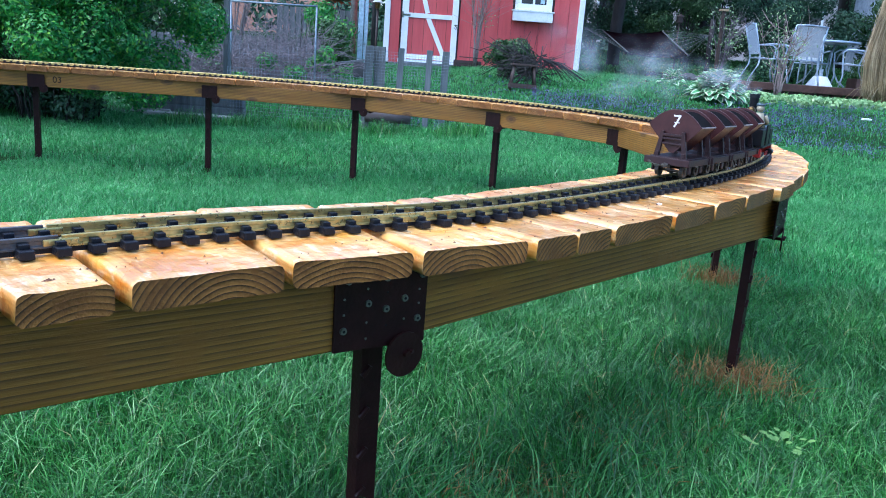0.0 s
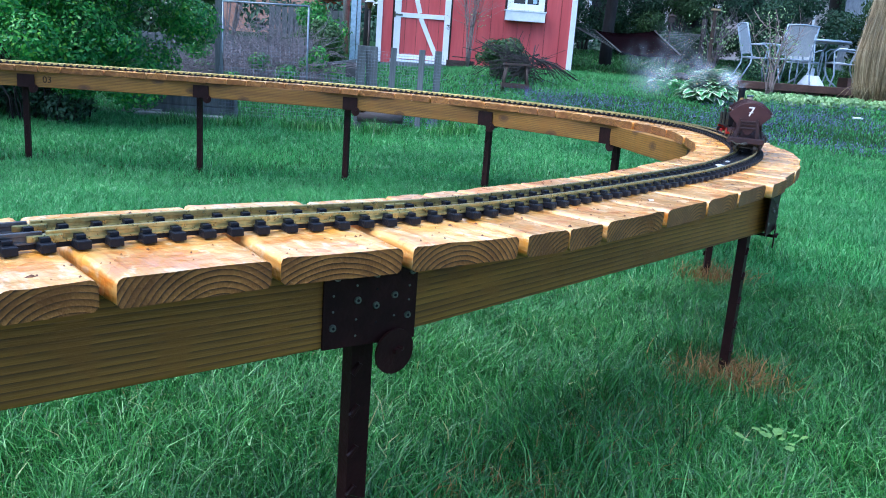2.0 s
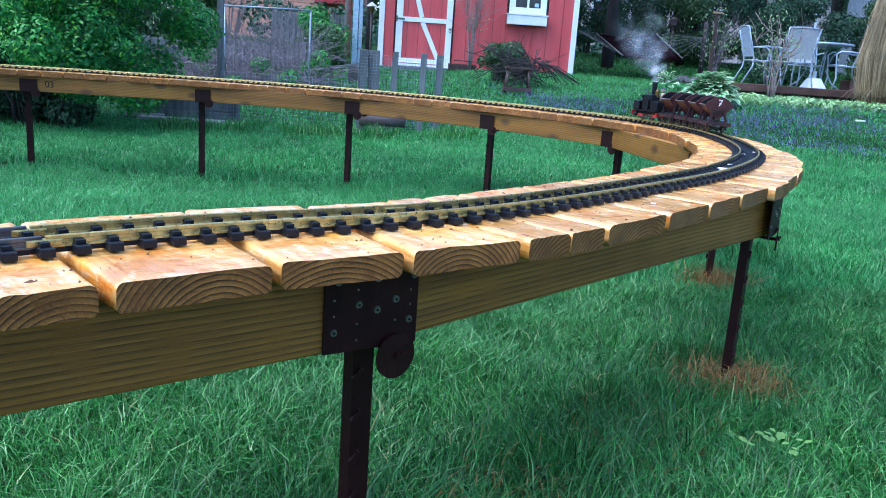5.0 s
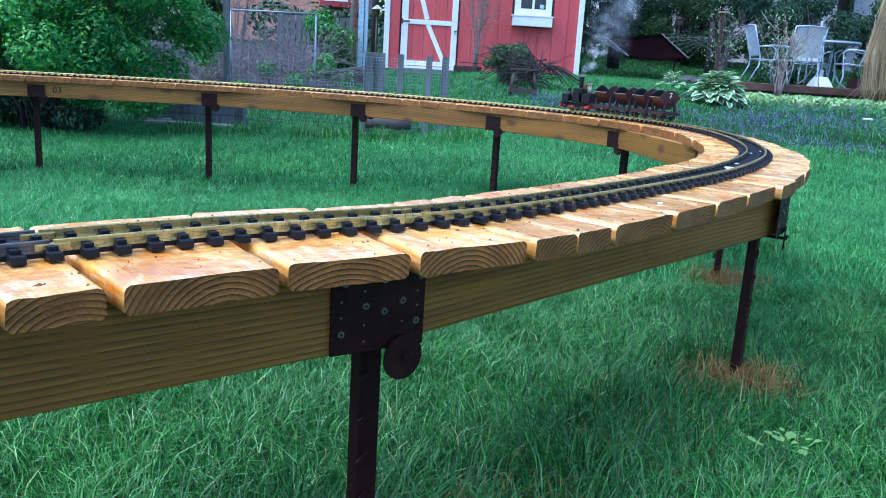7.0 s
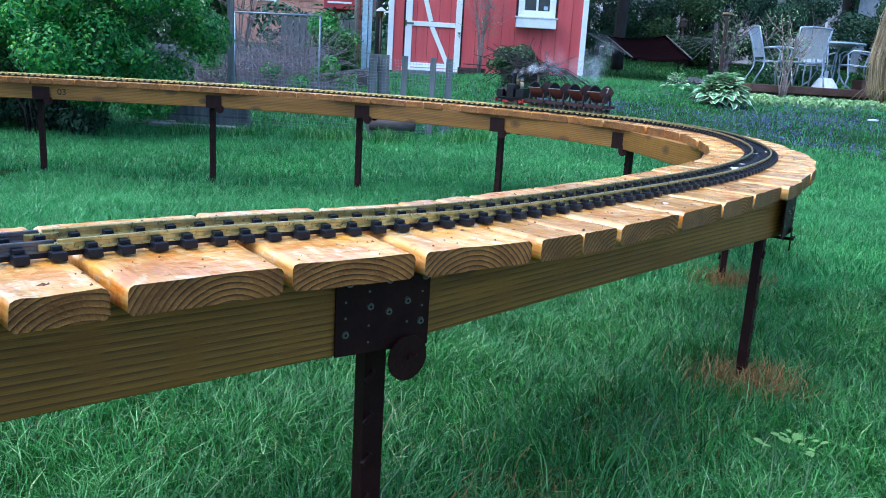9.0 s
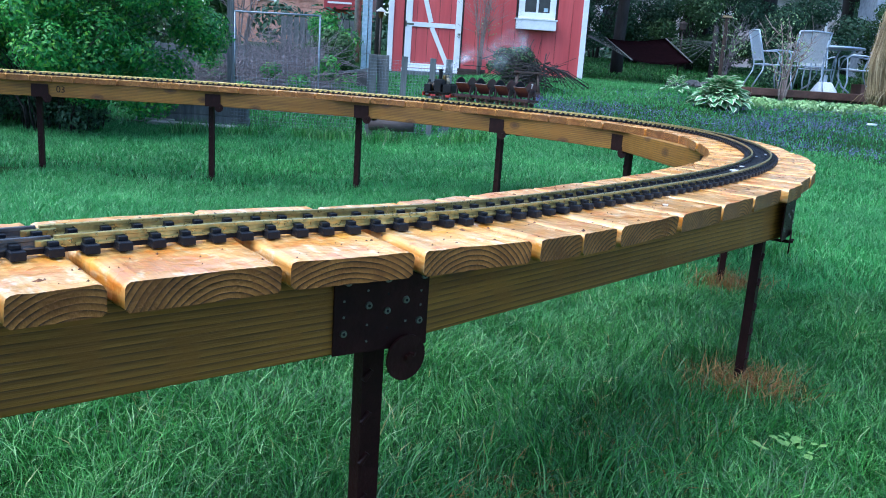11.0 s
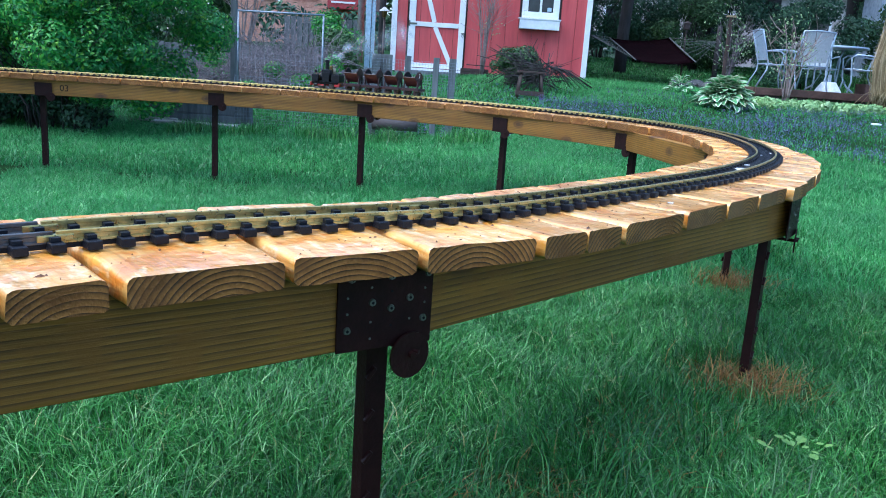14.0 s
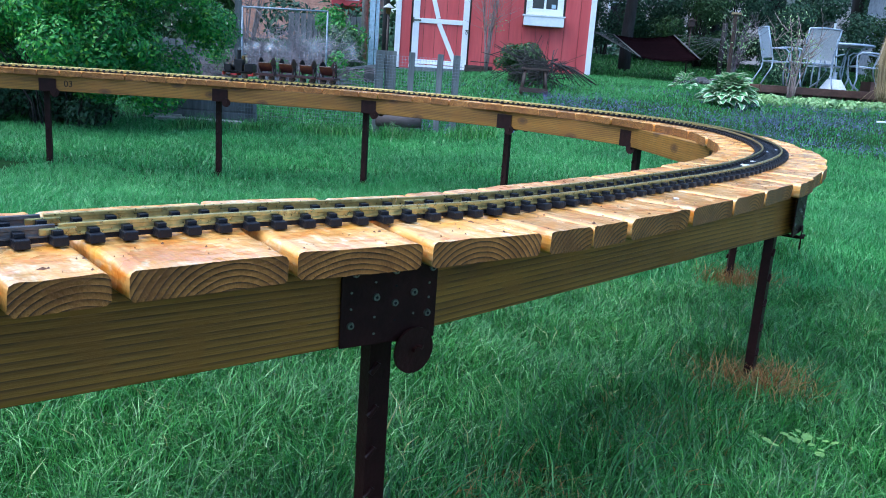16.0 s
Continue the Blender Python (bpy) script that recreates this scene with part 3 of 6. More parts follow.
def plank_mesh(s0, s1, thick, gap0, gap1, gap_in, seed):
    """A board lying across the line: wedge-shaped where the line bends, with eased edges. Local x runs along the board."""
    rng = random.Random(seed)
    mid, head = on_line(0.5 * (s0 + s1))
    inv = pose(*mid, 0, 0, head - 90).inverted()
    jo, ji = rng.uniform(-0.006, 0.006), rng.uniform(-0.006, 0.006)
    corner = []
    for s, off, g in ((s0, HALF + jo, gap0), (s1, HALF + jo, -gap1), (s1, -HALF + ji, -gap_in), (s0, -HALF + ji, gap_in)):
        q, h = on_line(s, off)
        d = Vector((math.cos(radians(h)), math.sin(radians(h)), 0))
        corner.append(inv @ (q + d * g * 0.5))
    rows, rnd = 13, 0.0055
    bm = bmesh.new()
    rings = []
    for i in range(rows):
        u = i / (rows - 1)
        lo = corner[0].lerp(corner[3], u)
        hi = corner[1].lerp(corner[2], u)
        ring = []
        for f, e, z in ((0, 0, -rnd), (0, 0.3, -0.3 * rnd), (0, 1, 0), (0.14, 0, 0), (0.32, 0, 0), (0.5, 0, 0), (0.68, 0, 0), (0.86, 0, 0), (1, -1, 0), (1, -0.3, -0.3 * rnd), (1, 0, -rnd),
                        (1, 0, rnd * 0.7 - thick), (1, -0.7, -thick), (0.5, 0, -thick), (0, 0.7, -thick), (0, 0, rnd * 0.7 - thick)):
            q = lo.lerp(hi, f)
            across = (hi - lo).normalized()
            q = q + across * e * rnd
            q.z = z
            n = noise.noise(Vector((q.x * 22 + seed, q.y * 60, z * 40)))
            q.z += 0.0013 * n + (0.0005 * noise.noise(Vector((q.x * 90, q.y * 130, seed))) if z == 0 else 0)
            if f in (0, 1):
                q += across * 0.0020 * noise.noise(Vector((q.x * 60, seed * 3 + f, z * 90)))
            if i in (0, rows - 1):
                q.x += 0.0024 * noise.noise(Vector((q.y * 70, q.z * 160, seed + i)))
            ring.append(bm.verts.new(q))
        rings.append(ring)
    k = len(rings[0])
    for r0, r1 in zip(rings, rings[1:]):
        for j in range(k):
            bm.faces.new((r0[j], r0[(j + 1) % k], r1[(j + 1) % k], r1[j]))
    for ring in (rings[0], rings[-1]):
        bm.faces.new(ring).material_index = 1
    bmesh.ops.recalc_face_normals(bm, faces=bm.faces)
    for f in bm.faces:
        f.smooth = f.material_index == 0
    for e in bm.edges:
        if {f.material_index for f in e.link_faces} == {0, 1}:
            e.smooth = False
    return bm, pose(*mid, 0, 0, head - 90)


# seams between the boards, metres along the line
SEAMS = [S0 + 0.02]
near_seams = [0.167, 0.329, 0.474, 0.615, 0.689, 0.764, 0.926, 1.079, 1.225, 1.39, 1.529]
while SEAMS[-1] < near_seams[0] - 0.2:
    SEAMS.append(SEAMS[-1] + 0.152)
SEAMS += near_seams
while SEAMS[-1] < S1 - 0.15:
    SEAMS.append(SEAMS[-1] + (0.15 if SEAMS[-1] < 3.2 else 0.106))


def build_boards():
    for k, (a, b) in enumerate(zip(SEAMS, SEAMS[1:])):
        g0, g1 = [0.001 if abs(s - 0.689) < 0.001 else 0.013 if s < 1.6 else 0.007 for s in (a, b)]
        bm, m = plank_mesh(a, b, 0.026, g0, g1, 0.003, k)
        part("plank", bm, M_PLANK, trestle, "", m).data.materials.append(M_END)


build_boards()

# joints of the beams: metres along the line, then the offsets of the outer and inner beam
JOINTS = [(-0.69, 0.050, -0.09), (0.461, 0.053, -0.09), (1.535, 0.088, -0.085), (2.42, 0.09, -0.080), (3.243, 0.098, -0.078), (3.968, 0.098, -0.077), (4.765, 0.098, -0.077),
          (5.595, 0.098, -0.077), (6.466, 0.098, -0.077), (7.3, 0.098, -0.075), (8.1, 0.098, -0.075)]
POSTS = [(-0.0845, 0.89), (0.620, 1.60), (0.85, 2.40), (0.735, 3.345), (0.232, 3.86), (-0.487, 4.235), (-1.284, 4.335), (-2.137, 4.205), (-2.95, 3.92)]


def beam(s0, off0, s1, off1):
    """A straight beam on edge between two joints; local x runs along it."""
    a, _ = on_line(s0, off0)
    b, _ = on_line(s1, off1)
    mid = (a + b) / 2
    ln = (b - a).length
    ht = 0.089 if s1 < 3 else 0.076
    bm = box(ln - 0.002, 0.038, ht, (0, 0, 0), 0.003)
    m = pose(mid.x, mid.y, DECK - 0.0265 - ht / 2, 0, 0, math.degrees(math.atan2(b.y - a.y, b.x - a.x)))
    return part("beam", bm, M_BEAM, trestle, "greenish treated pine beam", m)


def joint_plate(s, off, outward, heads):
    """A steel plate screwed over two beam ends, with a round disc below it."""
    q, h = on_line(s, off)
    w, ht = (0.112, 0.086) if heads else (0.080, 0.064)
    m = pose(q.x, q.y, DECK - 0.0265 - 0.046, 0, 0, h + (0 if outward > 0 else 180))
    face = -0.0265 if outward > 0 else -0.029
    bm = box(w, 0.003, ht, (0, face, 0), 0.0008)
    plate = part("joint_plate", bm, M_RUST, trestle, "brown painted steel plate", m)
    if heads:
        for x, z in ((-0.041, 0.0345), (0.005, 0.0345), (0.049, 0.0345), (-0.017, 0.008), (0.005, 0.0), (0.0275, 0.0095), (-0.045, -0.0195), (0.045, -0.015), (-0.027, 0.041)):
            sb = cyl(0.0042, 0.0024, (0, 0, 0), turned(90), 14, 0.0036)
            screw = part("screw", sb, M_SCREW, plate, "zinc screw", pose(x, face - 0.0025, z))
            part("socket", cyl(0.0017, 0.0006, (0, -0.0013, 0), turned(90), 6), M_WAGONIN, screw)
    for x, z in ((-0.045, 0.015), (-0.045, -0.002), (-0.018, 0.024), (-0.018, -0.013), (-0.018, -0.031), (0.006, 0.018), (0.006, -0.019), (0.028, -0.014), (0.046, 0.018), (0.046, 0.002)):
        part("hole", cyl(0.0013, 0.001, (0, 0, 0), turned(90), 8), M_WAGONIN if abs(x - 0.006) < 0.01 or not heads or s > 1 else M_SCREW, plate, "", pose(x if heads else x * 0.8, face - 0.0017, z))
    rod_x = 0.029 if heads else 0.033
    disc = cyl(0.0255 if heads else 0.0215, 0.003, (0, 0, 0), turned(90), 40)
    cyl(0.004, 0.006, (0.001, -0.003, 0.001), turned(90), 6, None, 0, disc)
    cyl(0.0025, 0.009, (0.005, -0.003, 0.004), turned(90, 0, 25), 6, None, 0, disc)
    part("disc", disc, M_RUST, plate, "round brown steel disc", pose(rod_x, -0.032, -0.054 if heads else -0.036, 0, 0, 8))
    part("disc_rod", tube([(rod_x, 0.03, -0.054 if heads else -0.036), (rod_x, -0.032, -0.054 if heads else -0.036)], 0.0035), M_RUST, plate)


def post(x, y, turn):
    """A steel channel post with a row of tabs, driven into the lawn."""
    g = float(ground_z(x, y))
    top = DECK - 0.0265 - 0.055
    ht = top - g + 0.10
    bm = bmesh.new()
    w, dp, t = 0.033, 0.017, 0.0028
    prof = [(-w / 2, 0), (-w / 2 + t, 0), (-w / 2 + t + 0.004, dp - t), (w / 2 - t - 0.004, dp - t), (w / 2 - t, 0), (w / 2, 0), (w / 2 - 0.003, dp), (-w / 2 + 0.003, dp)]
    lo = [bm.verts.new((a, -b, 0)) for a, b in prof]
    hi = [bm.verts.new((a, -b, ht)) for a, b in prof]
    n = len(prof)
    for i in range(n):
        bm.faces.new((lo[i], lo[(i + 1) % n], hi[(i + 1) % n], hi[i]))
    bm.faces.new(hi)
    bm.faces.new(lo[::-1])
    bmesh.ops.recalc_face_normals(bm, faces=bm.faces)
    ob = part("post", bm, M_RUST, trestle, "brown steel channel post", pose(x, y, g - 0.10, 0, 0, turn))
    z = 0.13
    while z < ht - 0.03:
        part("tab", box(0.005, 0.006, 0.016, (0, 0, 0), 0.001, None, turned(0, 38, 0)), M_RUST, ob, "", pose(-0.008, -dp - 0.002, z))
        z += 0.052
    part("cross_bar", box(0.03, 0.10, 0.006, (0, 0.03, ht - 0.026), 0.001), M_RUST, ob)


def build_frame():
    for k, ((a, ao, ai), (b, bo, bi)) in enumerate(zip(JOINTS, JOINTS[1:])):
        beam(a, ao, b, bo)
        inner = beam(a, ai, b, bi)
        if k == 7:
            text_mesh("03", 0.045, M_WAGONIN, inner, Matrix(((-1, 0, 0, 0.325), (0, 0, 1, 0.0192), (0, 1, 0, 0.0), (0, 0, 0, 1))), "beam_number")
    for i, (s, o, n) in enumerate(JOINTS[1:-1]):
        joint_plate(s, o, 1, i < 2)
        joint_plate(s, n, -1, False)
    for x, y in POSTS:
        near = min(np.arange(0, 8.4, 0.02), key=lambda s: (on_line(s)[0] - Vector((x, y, DECK))).length)
        post(x, y, on_line(near)[1] if y < 2 else on_line(near)[1] + 180)


build_frame()

track = empty("track", "brass garden railway track on black ties", "railway track")


def rail(s0, s1, off, material, label, name="rail", prof=None):
    prof = prof or [(-0.0035, 0.0075), (0.0035, 0.0075), (0.0035, 0.0090), (0.0010, 0.0100), (0.0010, 0.0135), (0.0018, 0.0142), (0.0018, 0.0172), (0.0012, 0.0178),
            (-0.0012, 0.0178), (-0.0018, 0.0172), (-0.0018, 0.0142), (-0.0010, 0.0135), (-0.0010, 0.0100), (-0.0035, 0.0090)]
    n = max(2, int((s1 - s0) / 0.03))
    v, f, k = [], [], len(prof)
    for i in range(n + 1):
        s = s0 + (s1 - s0) * i / n
        for dx, z in prof:
            v.append(on_line(s, off + dx, z)[0])
    for i in range(n):
        for j in range(k):
            f.append((i * k + j, i * k + (j + 1) % k, (i + 1) * k + (j + 1) % k, (i + 1) * k + j))
    f.append(tuple(range(k - 1, -1, -1)))
    f.append(tuple(range(n * k, n * k + k)))
    ob = new(name, mesh_of(name, v, f, material))
    ob.parent = track
    bm = bmesh.new()
    bm.from_mesh(ob.data)
    bmesh.ops.recalc_face_normals(bm, faces=bm.faces)
    bm.to_mesh(ob.data)
    bm.free()
    tagged(ob, label)


def build_track():
    for off in (-0.0225, 0.0225):
        rail(S0, 0.150, off, M_STEEL, "dark grey steel rail")
        rail(0.153, 0.52, off, M_BRASS, "dull brass rail")
        rail(0.5215, S1, off, M_BRASS, "dull brass rail")
        rail(S0, S1, off, M_TIE, "", "tie_strip", [(-0.0022, 0.0026), (0.0022, 0.0026), (0.0022, 0.0073), (-0.0022, 0.0073)])
    bm = box(0.080, 0.0125, 0.0080, (0, 0, 0.0040), 0.0012)
    for side in (-1, 1):
        box(0.009, 0.0085, 0.004, (side * 0.0225 + 0.005, 0, 0.010), 0.0006, bm)
        box(0.009, 0.0085, 0.004, (side * 0.0225 - 0.005, 0, 0.010), 0.0006, bm)
    first = part("tie", bm, M_TIE, track)
    me = first.data
    bpy.data.objects.remove(first)
    s, k = S0 + 0.02, 0
    while s < S1 - 0.02:
        q, h = on_line(s)
        ob = new("tie", me)
        ob.parent = track
        ob.matrix_basis = pose(q.x, q.y, DECK + 0.0016, 0, 0, h - 90 + random.uniform(-1.5, 1.5))
        s += 0.0297
        k += 1
    for s, off in ((0.522, 0.0225), (0.545, -0.0225), (0.152, 0.0225), (0.152, -0.0225)):
        q, h = on_line(s, off)
        jb = box(0.030, 0.0072, 0.006, (0, 0, 0.0118), 0.001)
        for dx in (-0.009, 0.009):
            cyl(0.0014, 0.010, (dx, 0, 0.0125), turned(90), 8, None, 0, jb)
        part("rail_joiner", jb, M_BRASS, track, "brass rail joiner", pose(q.x, q.y, q.z, 0, 0, h))


build_track()


def build_deck_debris():
    rng = random.Random(5)
    for s, off, sz in ((1.515, 0.004, 0.015), (1.490, 0.008, 0.009), (1.615, -0.006, 0.007), (1.93, -0.016, 0.008), (2.02, 0.012, 0.006), (0.985, 0.075, 0.005), (2.46, 0.02, 0.005)):
        q, h = on_line(s, off)
        bm = box(sz * 1.5, sz, 0.0016, (0, 0, 0.0), 0.0005)
        for v in bm.verts:
            v.co += Vector((rng.uniform(-1, 1), rng.uniform(-1, 1), 0)) * sz * 0.12
        lift = 0.0012 if abs(off) > 0.04 else 0.0114
        ob = part("wood_chip", bm, M_WHITE, None, "", pose(q.x, q.y, q.z + lift, 0, 0, rng.uniform(0, 180)))
        tagged(ob, "small pale chip lying on the track", "chip", "chips on the boards")


build_deck_debris()


def build_crumbs():
    """Fallen bud scales and bark crumbs lying on the wet boards."""
    rng = random.Random(41)
    v, f = [], []
    for k in range(420):
        s, side = rng.uniform(0.1, 3.2), rng.choice((-1, 1))
        q, h = on_line(s, side * rng.uniform(0.046, 0.118))
        size = rng.uniform(0.0005, 0.0017) * (1.6 if k % 9 == 0 else 1)
        turn = rng.uniform(0, 6.283)
        c, w = Vector((math.cos(turn), math.sin(turn), 0)) * size * rng.uniform(1.0, 2.6), Vector((-math.sin(turn), math.cos(turn), 0)) * size
        n = len(v)
        v += [q - c - w * 0.3, q + c * 0.2 - w, q + c + w * 0.2, q - c * 0.1 + w, q + Vector((0, 0, size * 0.6 + 0.0008))]
        f += [(n, n + 1, n + 4), (n + 1, n + 2, n + 4), (n + 2, n + 3, n + 4), (n + 3, n, n + 4)]
    ob = new("crumbs", mesh_of("crumbs", v, f, M_CRUMB))
    tagged(ob, "brown bud scales and crumbs on the wet boards", "debris", kind="stuff")


build_crumbs()



# ---------------------------------------------------------------- the train
RAILTOP = 0.0194     # rail head over the boards


def wheelset(parent, x, r, gauge=0.0225):
    bm = tube([(0, -0.026, 0), (0, 0.026, 0)], 0.0022, 8)
    ax = part("wheelset", bm, M_WHEEL, parent, "worn steel wheels on an axle", pose(x, 0, r))
    for side in (-1, 1):
        w = cyl(r, 0.005, (0, side * (gauge + 0.0005), 0), turned(90), 24, r * 0.97)
        cyl(r + 0.0016, 0.0014, (0, side * (gauge - 0.0028), 0), turned(90), 24, None, 0, w)
        cyl(r * 0.35, 0.0075, (0, side * (gauge + 0.001), 0), turned(90), 12, None, 0, w)
        for k in range(4):
            a = k * math.pi / 2
            box(r * 0.28, 0.001, r * 0.9, (math.cos(a) * r * 0.0, side * (gauge + 0.0034), 0), 0.0, w, turned(0, math.degrees(a), 0))
        part("wheel", w, M_WHEEL, ax)
    return ax


def fan(r_top, z_tip, half, z_top, z_low, low_half):
    """Outline of a tipping wagon's end: a wide arch over a V."""
    pts = []
    for k in range(17):
        u = -1 + 2 * k / 16
        pts.append((half * u, z_tip + (z_top - z_tip) * (1 - u * u)))
    pts += [(half * 0.93, z_tip - 0.005), (low_half, z_low + 0.004), (low_half * 0.5, z_low), (-low_half * 0.5, z_low), (-low_half, z_low + 0.004), (-half * 0.93, z_tip - 0.005)]
    return pts


def plate_from(outline, x, thick):
    bm = bmesh.new()
    a = [bm.verts.new((x - thick / 2, y, z)) for y, z in outline]
    b = [bm.verts.new((x + thick / 2, y, z)) for y, z in outline]
    n = len(a)
    bm.faces.new(a)
    bm.faces.new(b[::-1])
    for i in range(n):
        bm.faces.new((a[i], b[i], b[(i + 1) % n], a[(i + 1) % n]))
    bmesh.ops.recalc_face_normals(bm, faces=bm.faces)
    return bm


def build_wagon(last):
    """A tipping wagon, 0.104 m long, its front towards +x; the origin lies on the rail heads."""
    w = empty("tipping_wagon", "oxide brown steel tipping wagon with V-shaped tub" + (" numbered 7" if last else ""), "wagon", "wagons of the train")
    L, r = 0.100, 0.0105
    fr = bmesh.new()
    for side in (-1, 1):
        box(L, 0.005, 0.011, (0, side * 0.036, 0.027), 0.001, fr)
        box(L * 0.9, 0.004, 0.007, (0, side * 0.020, 0.027), 0.0008, fr)
    for end in (-1, 1):
        box(0.006, 0.082, 0.012, (end * (L / 2 - 0.002), 0, 0.0275), 0.0012, fr)
    part("frame", fr, M_WAGONFRAME, w)
    part("deck_plate", box(L - 0.012, 0.068, 0.002, (0, 0, 0.0335), 0.0005), M_WAGONFRAME, w)
    for end in (-1, 1):
        st = bmesh.new()
        for side in (-1, 1):
            join(st, plate_from([(side * 0.0300, 0.034), (side * 0.0205, 0.034), (side * 0.0155, 0.078), (side * 0.0215, 0.078)], end * 0.037, 0.0045))
            box(0.009, 0.006, 0.010, (end * 0.037, side * 0.0235, 0.037), 0.001, st)
        box(0.004, 0.036, 0.0045, (end * 0.037, 0, 0.0715), 0.0008, st)
        box(0.004, 0.038, 0.0028, (end * 0.037, 0, 0.0655), 0.0006, st)
        box(0.003, 0.042, 0.003, (end * 0.037, 0, 0.0565), 0.0006, st)
        part("trestle_stand", st, M_WAGONFRAME, w)
        ends = plate_from(fan(0, 0.0875, 0.047, 0.1145, 0.042, 0.008), end * 0.0325, 0.0018)
        part("end_plate", ends, M_WAGON, w)
        rim = tube([(end * 0.0325, y, z + 0.0004) for y, z in fan(0, 0.0875, 0.047, 0.1145, 0.042, 0.008)[:17]], 0.0011, 6)
        part("end_rim", rim, M_WAGON, w)
    tub = bmesh.new()
    sect = [(-0.0462, 0.0880), (-0.0425, 0.083), (-0.008, 0.047), (-0.004, 0.0435), (0.004, 0.0435), (0.008, 0.047), (0.0425, 0.083), (0.0462, 0.0880)]
    th = 0.0012
    rows = []
    for x in (-0.032, 0.032):
        rows.append([tub.verts.new((x, y, z)) for y, z in sect] + [tub.verts.new((x, y * 0.97, z + th)) for y, z in sect[::-1]])
    n = len(rows[0])
    for i in range(n):
        tub.faces.new((rows[0][i], rows[0][(i + 1) % n], rows[1][(i + 1) % n], rows[1][i]))
    bmesh.ops.recalc_face_normals(tub, faces=tub.faces)
    body = part("tub", tub, M_WAGON, w)
    for side in (-1, 1):
        part("tub_rim", box(0.066, 0.0022, 0.0022, (0, side * 0.0466, 0.0884), 0.0006), M_WAGONRIM, body, "pale grey rim of the tub")
    # black inner faces: the shadow inside the tub is given as colour
    inner = fan(0, 0.086, 0.0440, 0.1115, 0.0465, 0.0065)
    lining = plate_from(inner, -0.0308, 0.0006)
    join(lining, plate_from(inner, 0.0308, 0.0006))
    for side in (-1, 1):
        q = [(-0.0311, side * 0.0448, 0.0892), (0.0311, side * 0.0448, 0.0892), (0.0311, side * 0.0055, 0.0475), (-0.0311, side * 0.0055, 0.0475)]
        lining.faces.new([lining.verts.new(v) for v in (q if side > 0 else q[::-1])])
    part("tub_inside_shade", lining, M_WAGONIN, body, "black tub inside, its shade put into the colour")
    for end in (-1, 1):
        cp = box(0.006, 0.012, 0.005, (end * (L / 2 + 0.003), 0, 0.0215), 0.0015)
        box(0.003, 0.006, 0.0075, (end * (L / 2 + 0.005), 0, 0.0215), 0.001, cp)
        part("coupler", cp, M_WHEEL, w)
    if last:
        ch = bmesh.new()
        for k in range(11):
            y = 0.003 + k * 0.0027
            z = 0.0215 - 0.004 * math.sin(math.pi * k / 10) + 0.0045 * k / 10
            ring = [(0, 0.0021 * math.cos(a), 0.0014 * math.sin(a)) for a in [i * math.pi / 4 for i in range(9)]]
            tube([(-L / 2 - 0.006, y + q[1], z + q[2]) if k % 2 else (-L / 2 - 0.006 + q[2], y + q[1], z) for q in ring], 0.0005, 5, ch)
        part("coupling_chain", ch, M_SCREW, w, "steel coupling chain")
        text_mesh("7", 0.031, M_PAINTWHITE, w, Matrix(((0, 0, -1, -0.0336), (-1, 0, 0, -0.002), (0, 1, 0, 0.0945), (0, 0, 0, 1))))
        part("number_bar", box(0.0004, 0.009, 0.0016, (-0.0337, -0.0025, 0.0935), 0.0), M_PAINTWHITE, w)
    for x in (-0.026, 0.026):
        ax = wheelset(w, x, r)
        for side in (-1, 1):
            part("axle_box", box(0.011, 0.004, 0.012, (x, side * 0.0325, 0.0135), 0.0015), M_WAGONFRAME, w)
    return w


